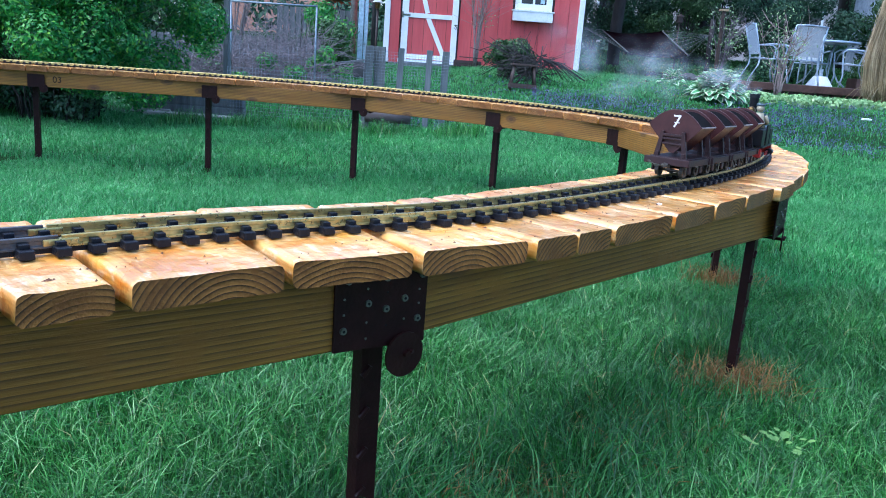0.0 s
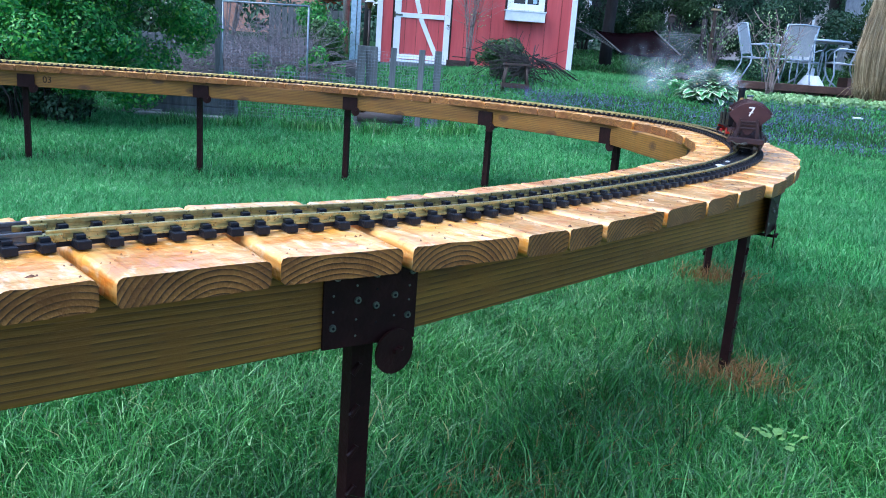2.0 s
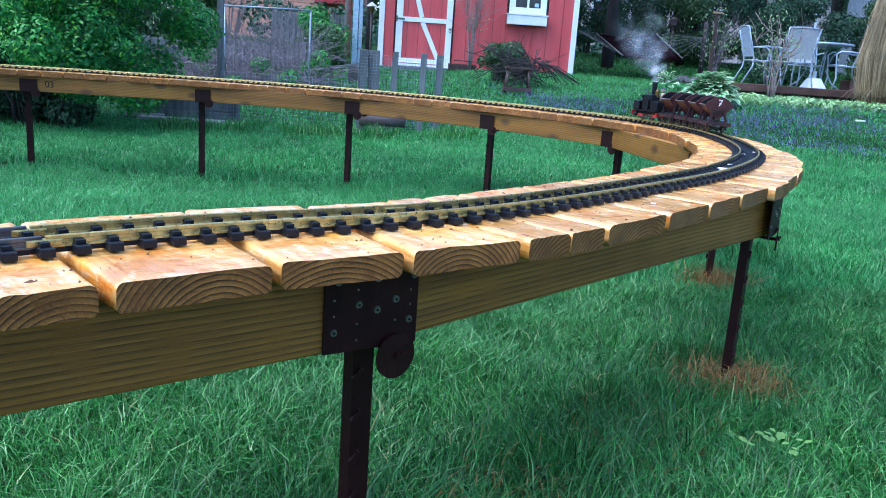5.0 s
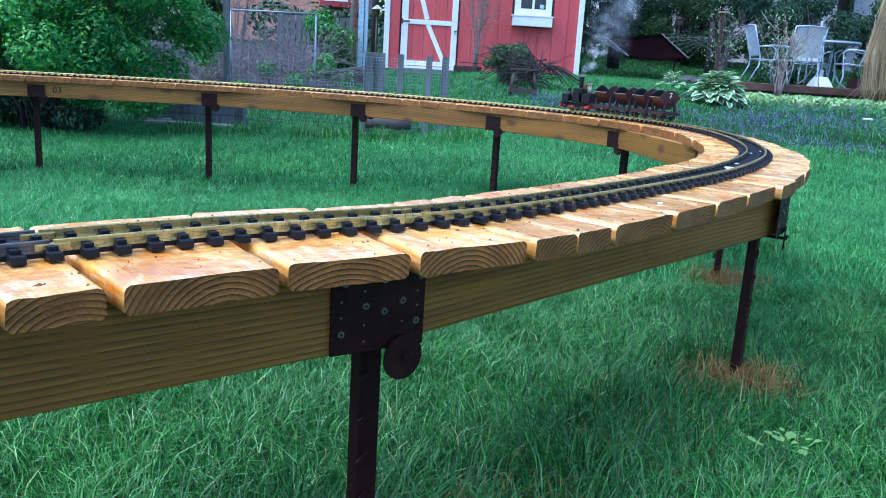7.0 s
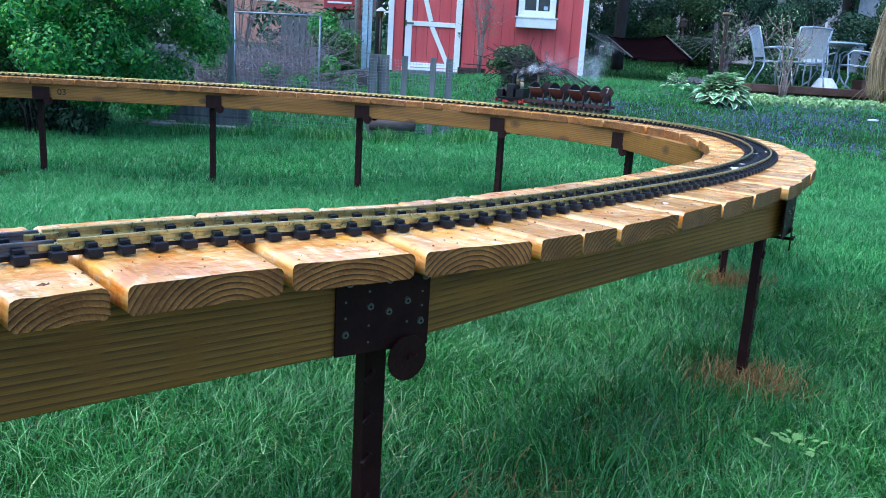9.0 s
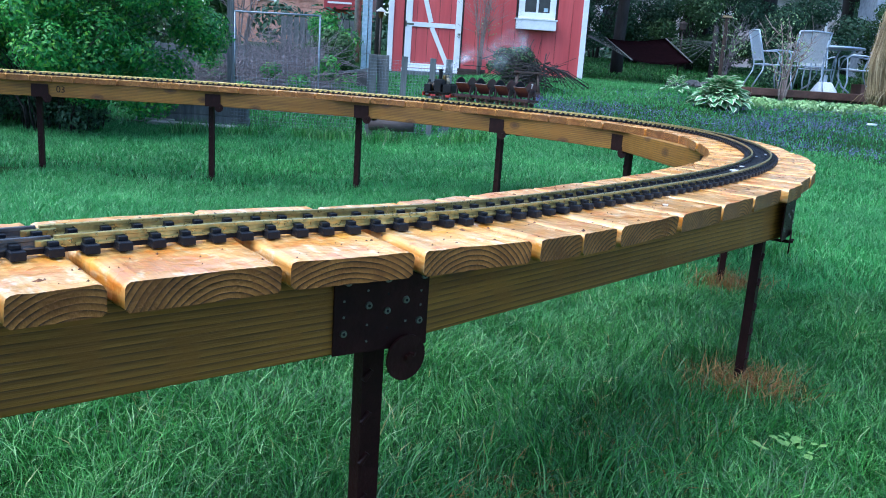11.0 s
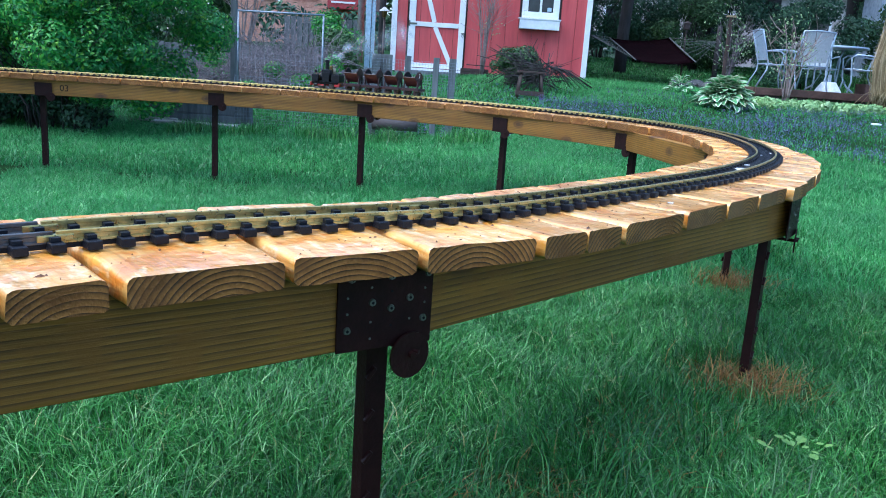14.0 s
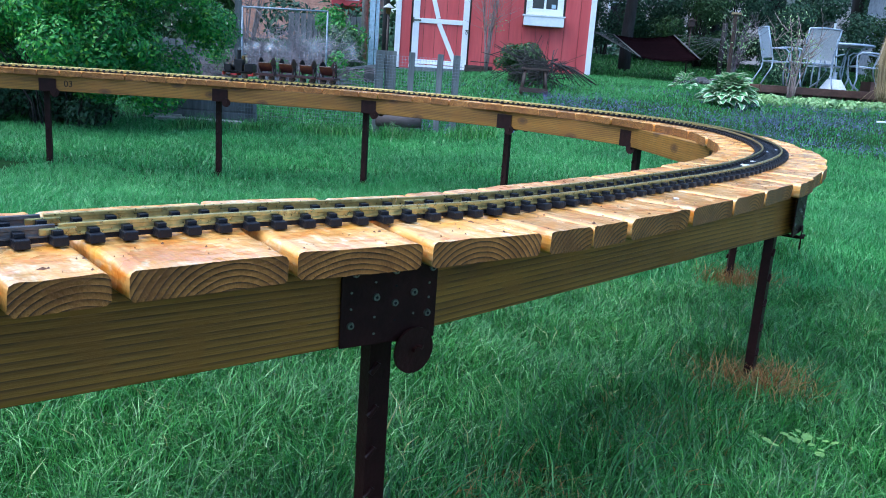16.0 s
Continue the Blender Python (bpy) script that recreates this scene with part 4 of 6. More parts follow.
def build_loco():
    """A small open-cab steam engine, 0.17 m long, front towards +x."""
    e = empty("steam_engine", "small black live-steam engine with red buffer beams", "locomotive")
    part("frame", box(0.150, 0.050, 0.010, (0, 0, 0.028), 0.0012), M_LOCO, e)
    for side in (-1, 1):
        part("side_skirt", box(0.050, 0.003, 0.009, (0.030, side * 0.039, 0.017), 0.001), M_BUFFER, e, "red side skirt")
        part("side_skirt", box(0.020, 0.003, 0.011, (-0.062, side * 0.039, 0.018), 0.001), M_BUFFER, e, "red side skirt")
        part("running_board", box(0.152, 0.014, 0.0022, (0, side * 0.037, 0.0345), 0.0006), M_LOCO, e)
    for end in (-1, 1):
        bf = box(0.005, 0.084, 0.018, (end * 0.077, 0, 0.022), 0.0015)
        beam_ = part("buffer_beam", bf, M_BUFFER, e, "bright red buffer beam")
        cp = box(0.010, 0.014, 0.006, (end * 0.083, 0, 0.0215), 0.0015)
        part("coupler", cp, M_WHEEL, beam_)
        for side in (-1, 1):
            part("buffer_lamp", cyl(0.0045, 0.006, (end * 0.081, side * 0.029, 0.027), turned(0, 90), 14, None, 0.0008), M_COPPER, beam_, "small brass buffer")
    part("boiler", cyl(0.0205, 0.078, (0.033, 0, 0.058), turned(0, 90), 28, None, 0.002), M_LOCO, e, smooth=False)
    part("smokebox_door", cyl(0.017, 0.004, (0.074, 0, 0.058), turned(0, 90), 24, 0.012), M_LOCO, e)
    for x in (0.010, 0.036, 0.058):
        part("boiler_band", cyl(0.0211, 0.002, (x, 0, 0.058), turned(0, 90), 28), M_COPPER, e, "thin brass boiler band")
    for side in (-1, 1):
        tk = box(0.036, 0.018, 0.034, (0.055, side * 0.031, 0.053), 0.0022)
        part("front_tank", tk, M_LOCO, e)
        part("cab_side", box(0.036, 0.003, 0.046, (-0.004, side * 0.040, 0.059), 0.001), M_LOCO, e)
        part("cylinder", cyl(0.008, 0.020, (0.048, side * 0.042, 0.018), turned(0, 90), 16, None, 0.001), M_LOCO, e)
        rod = tube([(0.048, side * 0.045, 0.014), (-0.028, side * 0.045, 0.012)], 0.0015, 6)
        part("side_rod", rod, M_WHEEL, e)
    bun = box(0.044, 0.080, 0.036, (-0.056, 0, 0.054), 0.0018)
    part("bunker", bun, M_LOCO, e)
    part("coal", box(0.034, 0.066, 0.006, (-0.056, 0, 0.0735), 0.0025), M_WAGONIN, e, "black coal")
    chim = cyl(0.0085, 0.056, (0.004, 0, 0.110), None, 20, 0.0098)
    cyl(0.0118, 0.006, (0.004, 0, 0.139), None, 20, 0.0112, 0, chim)
    cyl(0.013, 0.006, (0.004, 0, 0.083), None, 20, 0.0095, 0, chim)
    chimney = part("chimney", chim, M_LOCO, e)
    part("chimney_cap", cyl(0.0120, 0.0022, (0.004, 0, 0.1432), None, 20), M_LOCO, chimney, "black chimney cap")
    dome = cyl(0.010, 0.020, (-0.018, 0, 0.098), None, 18, 0.009)
    bmesh.ops.create_uvsphere(dome, u_segments=16, v_segments=8, radius=0.0095, matrix=Matrix.Translation((-0.018, 0, 0.108)))
    part("steam_dome", dome, M_COPPER, e, "brass steam dome")
    part("whistle", cyl(0.0018, 0.016, (0.020, 0.014, 0.100), None, 8), M_COPPER, e)
    pipe = tube([(0.052, 0.016, 0.070), (0.030, 0.022, 0.084), (0.0, 0.022, 0.090), (-0.018, 0.016, 0.076)], 0.0016, 6)
    tube([(0.052, -0.016, 0.070), (0.030, -0.022, 0.084), (0.0, -0.022, 0.090), (-0.018, -0.016, 0.076)], 0.0016, 6, pipe)
    part("steam_pipe", pipe, M_COPPER, e, "bent copper steam pipe")
    part("engine_block", box(0.050, 0.056, 0.030, (0.000, 0, 0.082), 0.005), M_LOCO, e)
    part("backhead", box(0.006, 0.052, 0.052, (-0.014, 0, 0.060), 0.002), M_LOCO, e)
    part("gauge", cyl(0.006, 0.003, (-0.018, 0.0, 0.080), turned(0, 90), 16), M_PAINTWHITE, e, "white pressure gauge")
    ln = box(0.011, 0.011, 0.013, (0.066, 0, 0.086), 0.0015)
    part("headlamp", ln, M_LOCO, e)
    for x in (-0.028, 0.028):
        wheelset(e, x, 0.0115)
    return e


def build_driver():
    """The small painted figure that stands in the cab; one plain mesh."""
    bm = cyl(0.010, 0.034, (0, 0, 0.017), None, 14, 0.0085)
    cyl(0.0115, 0.026, (0, 0, 0.046), None, 14, 0.007, 0, bm)
    bmesh.ops.create_uvsphere(bm, u_segments=14, v_segments=10, radius=0.0072, matrix=Matrix.Translation((0, 0, 0.067)))
    cyl(0.0085, 0.004, (0.001, 0, 0.0735), None, 14, 0.0075, 0, bm)
    for side in (-1, 1):
        tube([(0, side * 0.011, 0.054), (0.006, side * 0.0145, 0.042), (0.014, side * 0.011, 0.040)], 0.0032, 8, bm)
    bmesh.ops.scale(bm, vec=(1.2, 1.2, 1.2), verts=bm.verts)
    ob = part("driver_figurine", bm, M_FIGURE, None, "", None, True)
    ob.data.materials.append(M_CAP)
    for f in ob.data.polygons:
        f.material_index = 1 if f.center.z > 0.0855 else 0
    return tagged(ob, "small painted toy figurine standing in the engine cab", "figurine")


engine = build_loco()
driver = build_driver()
wagons = [build_wagon(False)]
wagons += [copy_thing(wagons[0], Matrix.Identity(4)) for _ in range(2)]
wagons.append(build_wagon(True))


def build_puff(seed, r, n, material):
    """Drifting steam: a few overlapping soft-edged discs, slightly warped, turned to face the camera."""
    rng = np.random.default_rng(seed)
    v, t, uv = [], [], []
    for k in range(n):
        c = np.clip(rng.normal(size=3), -1.4, 1.4) * [0.42 * r, 0.42 * r, 0.36 * r]
        # broadside to the camera's view and tilted upward
        nm = rng.normal(size=3) * 0.4 + [0, 1, 0.6]
        nm /= np.linalg.norm(nm)
        a = np.cross(nm, rng.normal(size=3))
        a /= np.linalg.norm(a)
        b = np.cross(nm, a)
        size = r * rng.uniform(0.7, 1.15)
        base = len(v)
        v.append(c)
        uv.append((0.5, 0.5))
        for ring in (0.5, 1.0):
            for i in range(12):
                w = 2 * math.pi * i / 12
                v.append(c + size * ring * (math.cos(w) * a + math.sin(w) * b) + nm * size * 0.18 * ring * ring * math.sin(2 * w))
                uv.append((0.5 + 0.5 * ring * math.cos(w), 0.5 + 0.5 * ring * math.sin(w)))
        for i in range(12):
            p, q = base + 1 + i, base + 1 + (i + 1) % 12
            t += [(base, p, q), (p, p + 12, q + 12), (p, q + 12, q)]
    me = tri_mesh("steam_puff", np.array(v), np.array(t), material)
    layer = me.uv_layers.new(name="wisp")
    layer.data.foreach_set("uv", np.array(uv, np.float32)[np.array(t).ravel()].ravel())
    me.polygons.foreach_set("use_smooth", [True] * len(me.polygons))
    ob = new("steam_puff", me)
    ob.visible_shadow = False
    return tagged(ob, "thin white steam drifting from the engine chimney", "steam", "steam puffs", "stuff")


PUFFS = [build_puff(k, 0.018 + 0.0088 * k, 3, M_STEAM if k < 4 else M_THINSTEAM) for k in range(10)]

# rear end of the train along the line: seconds, metres
RUN = [(0, 1.155), (1, 1.467), (2, 1.785), (3, 2.095), (4, 2.355), (5.2, 2.635), (6.3, 2.885), (7.5, 3.138), (9, 3.43), (11.5, 3.948), (12.5, 4.164), (14, 4.497), (15, 4.731), (16, 4.992)]


def run_at(t):
    ts, ss = zip(*RUN)
    k = min(max(np.searchsorted(ts, t) - 1, 0), len(ts) - 2)

    def slope(i):
        a, b = max(i - 1, 0), min(i + 1, len(ts) - 1)
        return (ss[b] - ss[a]) / (ts[b] - ts[a])
    h = ts[k + 1] - ts[k]
    u = (t - ts[k]) / h
    return ss[k] * (1 + 2 * u) * (1 - u) ** 2 + slope(k) * h * u * (1 - u) ** 2 + ss[k + 1] * u * u * (3 - 2 * u) + slope(k + 1) * h * u * u * (u - 1)


PITCH = 0.1105


def vehicle_pose(s, wheelbase):
    a, _ = on_line(s - wheelbase, 0)
    b, _ = on_line(s + wheelbase, 0)
    q = (a + b) / 2
    return pose(q.x, q.y, DECK + RAILTOP, 0, 0, math.degrees(math.atan2(b.y - a.y, b.x - a.x)))


# how the steam drifts from the chimney: seconds, then metres per puff in x, y and z
DRIFT = [(0, (-0.019, 0.010, 0.003)), (2, (-0.016, 0.006, 0.004)), (4, (-0.011, 0.006, 0.001)), (5.5, (0.004, 0.01, 0.018)), (7, (0.012, 0.01, 0.020)), (8.0, (0.022, 0.0, 0.010)), (9, (0.027, 0.0, 0.005)),
         (12.5, (0.022, 0.01, 0.012)), (14.5, (0.028, 0.0, 0.010)), (16, (0.036, 0.0, 0.005))]


def motions():
    times = [k * 0.25 for k in range(65)]
    for i, w in enumerate(reversed(wagons)):
        walk(w, [(t, vehicle_pose(run_at(t) + 0.052 + i * PITCH, 0.026)) for t in times])
    front = 0.052 + 3.5 * PITCH + 0.083 + 0.006
    rows = [(t, vehicle_pose(run_at(t) + front, 0.028)) for t in times]
    walk(engine, rows)
    walk(driver, [(t, m @ pose(-0.0255, -0.020, 0.0347)) for t, m in rows])
    fine = [k / 30 for k in range(481)]
    for thing in (engine, *wagons):
        for ax in [c for c in thing.children if c.name.startswith("wheelset")]:
            x, _, r = ax.location
            walk(ax, [(t, pose(x, 0, r, 0, math.degrees((run_at(t) - run_at(0)) / r) % 360, 0)) for t in fine])
    for k, p in enumerate(PUFFS):
        rows_p = []
        for t in times:
            m = vehicle_pose(run_at(t) + front, 0.028)
            top = m @ Vector((0.004, 0, 0.147))
            d = [np.interp(t, [a for a, _ in DRIFT], [b[j] for _, b in DRIFT]) for j in range(3)]
            wob = Vector((math.sin(1.3 * t + 2 * k), math.cos(1.1 * t + k), math.sin(1.7 * t + 3 * k))) * 0.004 * k
            rows_p.append((t, Matrix.Translation(top + Vector(d) * (k + 0.25 * k * k * 0.35) + wob + Vector((0, 0, 0.006 * k ** 0.5))) @ pose(0, 0, 0, 0, 0, 20 * math.sin(0.6 * t + k))))
        walk(p, rows_p)


# ---------------------------------------------------------------- plants and trees
def leaf_cloud(rng, blobs, n, size):
    """Leaves strewn through lumps: points and triangles; blobs are (x, y, z, rx, ry, rz)."""
    b = np.array(blobs, float)
    wgt = (b[:, 3] * b[:, 4] * b[:, 5]) ** 0.8
    k = rng.choice(len(b), n, p=wgt / wgt.sum())
    d = rng.normal(size=(n, 3))
    d /= np.linalg.norm(d, axis=1)[:, None]
    rad = rng.uniform(0, 1, n) ** 0.33
    rad = np.where(rng.uniform(0, 1, n) < 0.7, 0.72 + 0.34 * rng.uniform(0, 1, n), rad)
    c = b[k, :3] + d * rad[:, None] * b[k, 3:]
    s = size * rng.uniform(0.6, 1.35, n)
    face = d + rng.normal(size=(n, 3)) * 0.45 + [0, 0, 0.25]
    face /= np.linalg.norm(face, axis=1)[:, None]
    ax = np.cross(face, rng.normal(size=(n, 3)))
    ax /= np.linalg.norm(ax, axis=1)[:, None]
    sd = np.cross(face, ax)
    nm = face
    p0 = c - ax * s[:, None] * 0.5
    p1 = c + sd * s[:, None] * 0.26 + nm * s[:, None] * 0.08
    p2 = c + ax * s[:, None] * 0.55
    p3 = c - sd * s[:, None] * 0.26 + nm * s[:, None] * 0.08
    v = np.stack([p0, p1, p2, p3], 1).reshape(-1, 3)
    q = np.arange(n)[:, None] * 4
    t = np.concatenate([q + [0, 1, 2], q + [0, 2, 3]], 1).reshape(-1, 3)
    return v, t


def limbs(rng, base, height, spread, n, r, droop=0.0, forks=2):
    """Stems that rise from one foot and fork, as one mesh."""
    bm = bmesh.new()
    for k in range(n):
        a = rng.uniform(0, 2 * math.pi)
        out = spread * rng.uniform(0.25, 1.0)
        tip = Vector((math.cos(a) * out, math.sin(a) * out, height * rng.uniform(0.7, 1.0)))
        root = Vector((math.cos(a), math.sin(a), 0)) * (r * 2.5 + (0.3 * out if n > 30 else 0))
        pts = []
        for i in range(6):
            u = i / 5
            w = Vector((rng.gauss(0, 1), rng.gauss(0, 1), 0)) * spread * 0.05 * u
            pts.append(Vector(base) + root * (1 - u) + Vector((tip.x * u ** 1.5, tip.y * u ** 1.5, tip.z * u - droop * u ** 3)) + w)
        tube(pts, r * rng.uniform(0.6, 1.1), 6, bm, 0.25)
        for f in range(forks):
            i = rng.randint(2, 4)
            d = Vector((rng.gauss(0, 0.5), rng.gauss(0, 0.5), rng.uniform(0.3, 1.0))).normalized() * height * rng.uniform(0.2, 0.4)
            tube([pts[i], pts[i] + d * 0.5 + Vector((rng.gauss(0, 0.03), rng.gauss(0, 0.03), 0)), pts[i] + d], r * 0.4, 5, bm, 0.3)
    return bm


def bush(name, label, category, x, y, blobs, n, size, leaf, stems, height, spread, r, seed, bark=None):
    g = float(ground_z(x, y))
    thing = empty(name, label, category, m=pose(x, y, g))
    rng = np.random.default_rng(seed)
    v, t = leaf_cloud(rng, blobs, n, size)
    crown = new("crown", tri_mesh("crown", v, t, leaf))
    crown.parent = thing
    part("branchwork" if stems > 1 else "trunk", limbs(random.Random(seed), (0, 0, -0.03), height, spread, stems, r), bark or M_BARK, thing)
    return thing


def lumps(seed, n, rx, ry, z0, z1, size, round_top=True):
    """Overlapping lumps that fill a rounded crown."""
    rng = random.Random(seed)
    rows = []
    for k in range(n):
        z = rng.uniform(z0, z1)
        u = (z - z0) / (z1 - z0)
        w = math.sqrt(max(0.05, 1 - (2 * u - 0.85) ** 2 / 1.4)) if round_top else 1
        a = rng.uniform(0, 2 * math.pi)
        q = w * rng.uniform(0.45, 1.0)
        s = size * rng.uniform(0.6, 1.3)
        rows.append((rx * q * math.cos(a), ry * q * math.sin(a), z, s, s, s * 0.85))
    return rows


def build_plants():
    bush("leafy_bush", "large dense leafy green bush at the lawn edge", "bush", -3.05, 6.35, lumps(3, 150, 1.2, 0.95, 0.34, 2.0, 0.19), 125000, 0.034, M_BUSH, 80, 1.1, 1.0, 0.008, 3)
    bush("leafy_bush", "large dense leafy green bush at the lawn edge", "bush", -5.1, 6.9, lumps(4, 50, 1.3, 1.0, 0.35, 2.0, 0.3), 24000, 0.06, M_BUSH, 20, 1.1, 0.9, 0.016, 4)
    # dark leaves added here stand in for the shade at the bush's foot
    bush("shrub", "low dark leaf clump standing in for shade below the leafy bush", "shrub", -3.75, 6.40, lumps(9, 46, 0.95, 0.62, 0.03, 0.42, 0.16, False), 26000, 0.036, M_DARKLEAF, 60, 0.5, 0.9, 0.006, 9)
    # far trees, hedge and shrubs
    for k, (x, y, rx, z0, z1, sz, n, ls, leaf, h, r) in enumerate([
            (3.2, 19.6, 1.2, 0.3, 2.4, 0.36, 16000, 0.062, M_DARKLEAF, 1.4, 0.03),
            (5.0, 18.0, 1.1, 0.1, 1.5, 0.32, 15000, 0.060, M_MIDLEAF, 1.2, 0.03),
            (7.2, 17.5, 1.2, 0.1, 1.5, 0.33, 15000, 0.062, M_DARKLEAF, 1.3, 0.03),
            (9.2, 17.0, 1.2, 0.1, 1.75, 0.36, 15000, 0.062, M_MIDLEAF, 1.4, 0.03),
            (11.3, 18.0, 1.4, 0.1, 1.8, 0.42, 12000, 0.08, M_DARKLEAF, 1.6, 0.03),
            (8.2, 15.2, 1.0, 0.0, 0.6, 0.3, 9000, 0.05, M_MIDLEAF, 0.6, 0.02),
            (6.4, 15.6, 0.9, 0.0, 0.45, 0.25, 8000, 0.05, M_DARKLEAF, 0.6, 0.02),
            (2.5, 18.6, 0.9, 0.2, 2.6, 0.34, 15000, 0.060, M_DARKLEAF, 1.8, 0.03),
            (4.0, 19.0, 0.9, 0.2, 2.0, 0.34, 15000, 0.060, M_DARKLEAF, 1.6, 0.03),
            (6.2, 19.2, 0.9, 0.2, 2.4, 0.34, 15000, 0.060, M_DARKLEAF, 1.8, 0.03),
            (-2.15, 14.0, 0.4, 0.05, 0.75, 0.22, 3000, 0.07, M_BUSH, 0.8, 0.012),
            (-1.85, 12.1, 0.34, 0.05, 0.62, 0.16, 6000, 0.042, M_MIDLEAF, 0.4, 0.01),
            (-5.4, 13.0, 1.2, 0.3, 2.6, 0.45, 5000, 0.10, M_MIDLEAF, 1.8, 0.03)]):
        bush("shrub", "loose green shrub with spring leaves behind the garden", "shrub", x, y, lumps(20 + k, 16, rx, rx * 0.8, z0 + 0.1, z1, sz), n, ls, leaf, 7, h, rx * 0.7, r, 40 + k)
    # the first crown is spread wide above the view, to shade the hammock's ground
    for k, (x, y, r, h, rx, z0, z1, n) in enumerate([(3.15, 16.4, 0.13, 6.5, 2.7, 2.6, 6.5, 13000), (5.0, 18.8, 0.12, 7.0, 1.6, 2.2, 7.0, 6000), (5.9, 20.5, 0.17, 8.0, 1.9, 1.5, 8.0, 8000),
                                                     (7.0, 19.2, 0.20, 8.0, 1.8, 2.6, 8.0, 7000), (9.4, 20.5, 0.16, 8.0, 2.0, 1.6, 8.0, 8000), (12.2, 22.0, 0.2, 8.0, 2.2, 1.5, 8.0, 6000), (-7.0, 17.0, 0.16, 7.0, 2.0, 2.2, 7.0, 5000)]):
        g = float(ground_z(x, y))
        tree = empty("tree", "tall dark evergreen tree behind the garden", "tree", "trees behind the garden", pose(x, y, g))
        rng = random.Random(70 + k)
        pts = [(rng.gauss(0, 0.02) * i, rng.gauss(0, 0.02) * i, -0.1 + h * i / 8) for i in range(9)]
        tr = tube(pts, r, 10, None, 0.35)
        for i in range(12):
            z = h * rng.uniform(0.22, 0.95)
            a = rng.uniform(0, 6.28)
            ln = rx * rng.uniform(0.5, 1.0)
            tube([(0, 0, z), (math.cos(a) * ln * 0.5, math.sin(a) * ln * 0.5, z + 0.1), (math.cos(a) * ln, math.sin(a) * ln, z - 0.1)], r * 0.22, 5, tr, 0.3)
        part("trunk", tr, M_BARK, tree)
        v, t = leaf_cloud(np.random.default_rng(90 + k), lumps(80 + k, 44, rx, rx, z0, z1, 0.42), 2 * n, 0.085)
        c = new("crown", tri_mesh("crown", v, t, M_DARKLEAF))
        c.parent = tree
    # bare shrubs
    for x, y, h, sp, n, r, mat, label in ((0.36, 13.55, 2.2, 0.55, 16, 0.009, M_TWIG, "bare pale shrub growing against the red shed"),
                                          (4.42, 11.2, 1.15, 0.42, 10, 0.012, M_TWIG, "bare pale shrub beside the patio"),
                                          (3.95, 12.4, 1.25, 0.5, 14, 0.008, M_BRAMBLE, "twiggy budding shrub near the patio"),
                                          (-3.55, 13.5, 3.0, 0.8, 12, 0.022, M_TWIG, "bare pale tree behind the fence")):
        s = empty("bare_shrub", label, "shrub", m=pose(x, y, float(ground_z(x, y))))
        part("branchwork", limbs(random.Random(int(h * 100)), (0, 0, -0.03), h, sp, n, r, 0.0, 5), mat, s)
        v, t = leaf_cloud(np.random.default_rng(int(h * 10)), lumps(int(h * 7), 12, sp * 0.8, sp * 0.8, h * 0.35, h, 0.2), 260, 0.035)
        c = new("bud_spray", tri_mesh("bud_spray", v, t, M_PALELEAF))
        c.parent = s
        tagged(c, kind="stuff")
    # bramble thicket
    rng = random.Random(8)
    bm = bmesh.new()
    for k in range(1300):
        x, y = rng.uniform(-3.1, -1.35), rng.uniform(9.3, 11.0)
        x = min(x, -0.172 * y - rng.uniform(0, 0.2))
        q = Vector((x, y, float(ground_z(x, y)) - 0.02))
        d = Vector((rng.gauss(0, 0.8), rng.gauss(0, 0.5), rng.uniform(0.6, 1.5))).normalized()
        ln = rng.choice((0.09, 0.14, 0.19))
        pts = [q.copy()]
        for i in range(6):
            q = q + d * ln
            q.z = max(q.z, 0.05)
            pts.append(q.copy())
            d = (d + Vector((rng.gauss(0, 0.4), rng.gauss(0, 0.3), rng.gauss(-0.2, 0.3)))).normalized()
        tube(pts, rng.uniform(0.002, 0.0055), 4, bm, 0.5)
    ob = part("bramble_thicket", bm, M_BRAMBLE, None)
    tagged(ob, "tangled purplish bare bramble canes", "brambles", kind="stuff")
    r5 = np.random.default_rng(52)
    rows = [(r5.uniform(-3.0, -1.4), r5.uniform(9.2, 10.9), r5.uniform(0.1, 0.5), 0.14, 0.12, 0.10) for _ in range(9)] + [(-1.5, 9.8, 0.5, 0.12, 0.12, 0.14)]
    v, t = leaf_cloud(r5, rows, 2600, 0.045)
    ob = new("bramble_leaves", tri_mesh("bramble_leaves", v, t, M_BUSH))
    tagged(ob, "fresh green leaves among the bramble canes", "brambles", kind="stuff")
    # brush pile by the shed
    bm = bmesh.new()
    for k in range(110):
        c = Vector((rng.gauss(0.98, 0.15), rng.gauss(10.9, 0.2), 0.60 + rng.gauss(0, 0.06)))
        d = Vector((rng.uniform(-1, 1), rng.uniform(-0.6, 0.6), rng.gauss(-0.25 if k % 2 else 0.25, 0.3))).normalized() * rng.uniform(0.15, 0.5)
        tube([c - d, c - d * 0.4 + Vector((rng.gauss(0, 0.03), 0, rng.gauss(0, 0.04))), c + d * 0.3 + Vector((rng.gauss(0, 0.03), 0, rng.gauss(0, 0.04))), c + d * 0.9], rng.uniform(0.003, 0.008), 5, bm, 0.5)
    for k in range(16):
        c = Vector((1.15, 10.8, 0.68))
        e = Vector((rng.uniform(1.3, 1.75), rng.uniform(10.4, 11.2), 0.40 + rng.uniform(0, 0.12)))
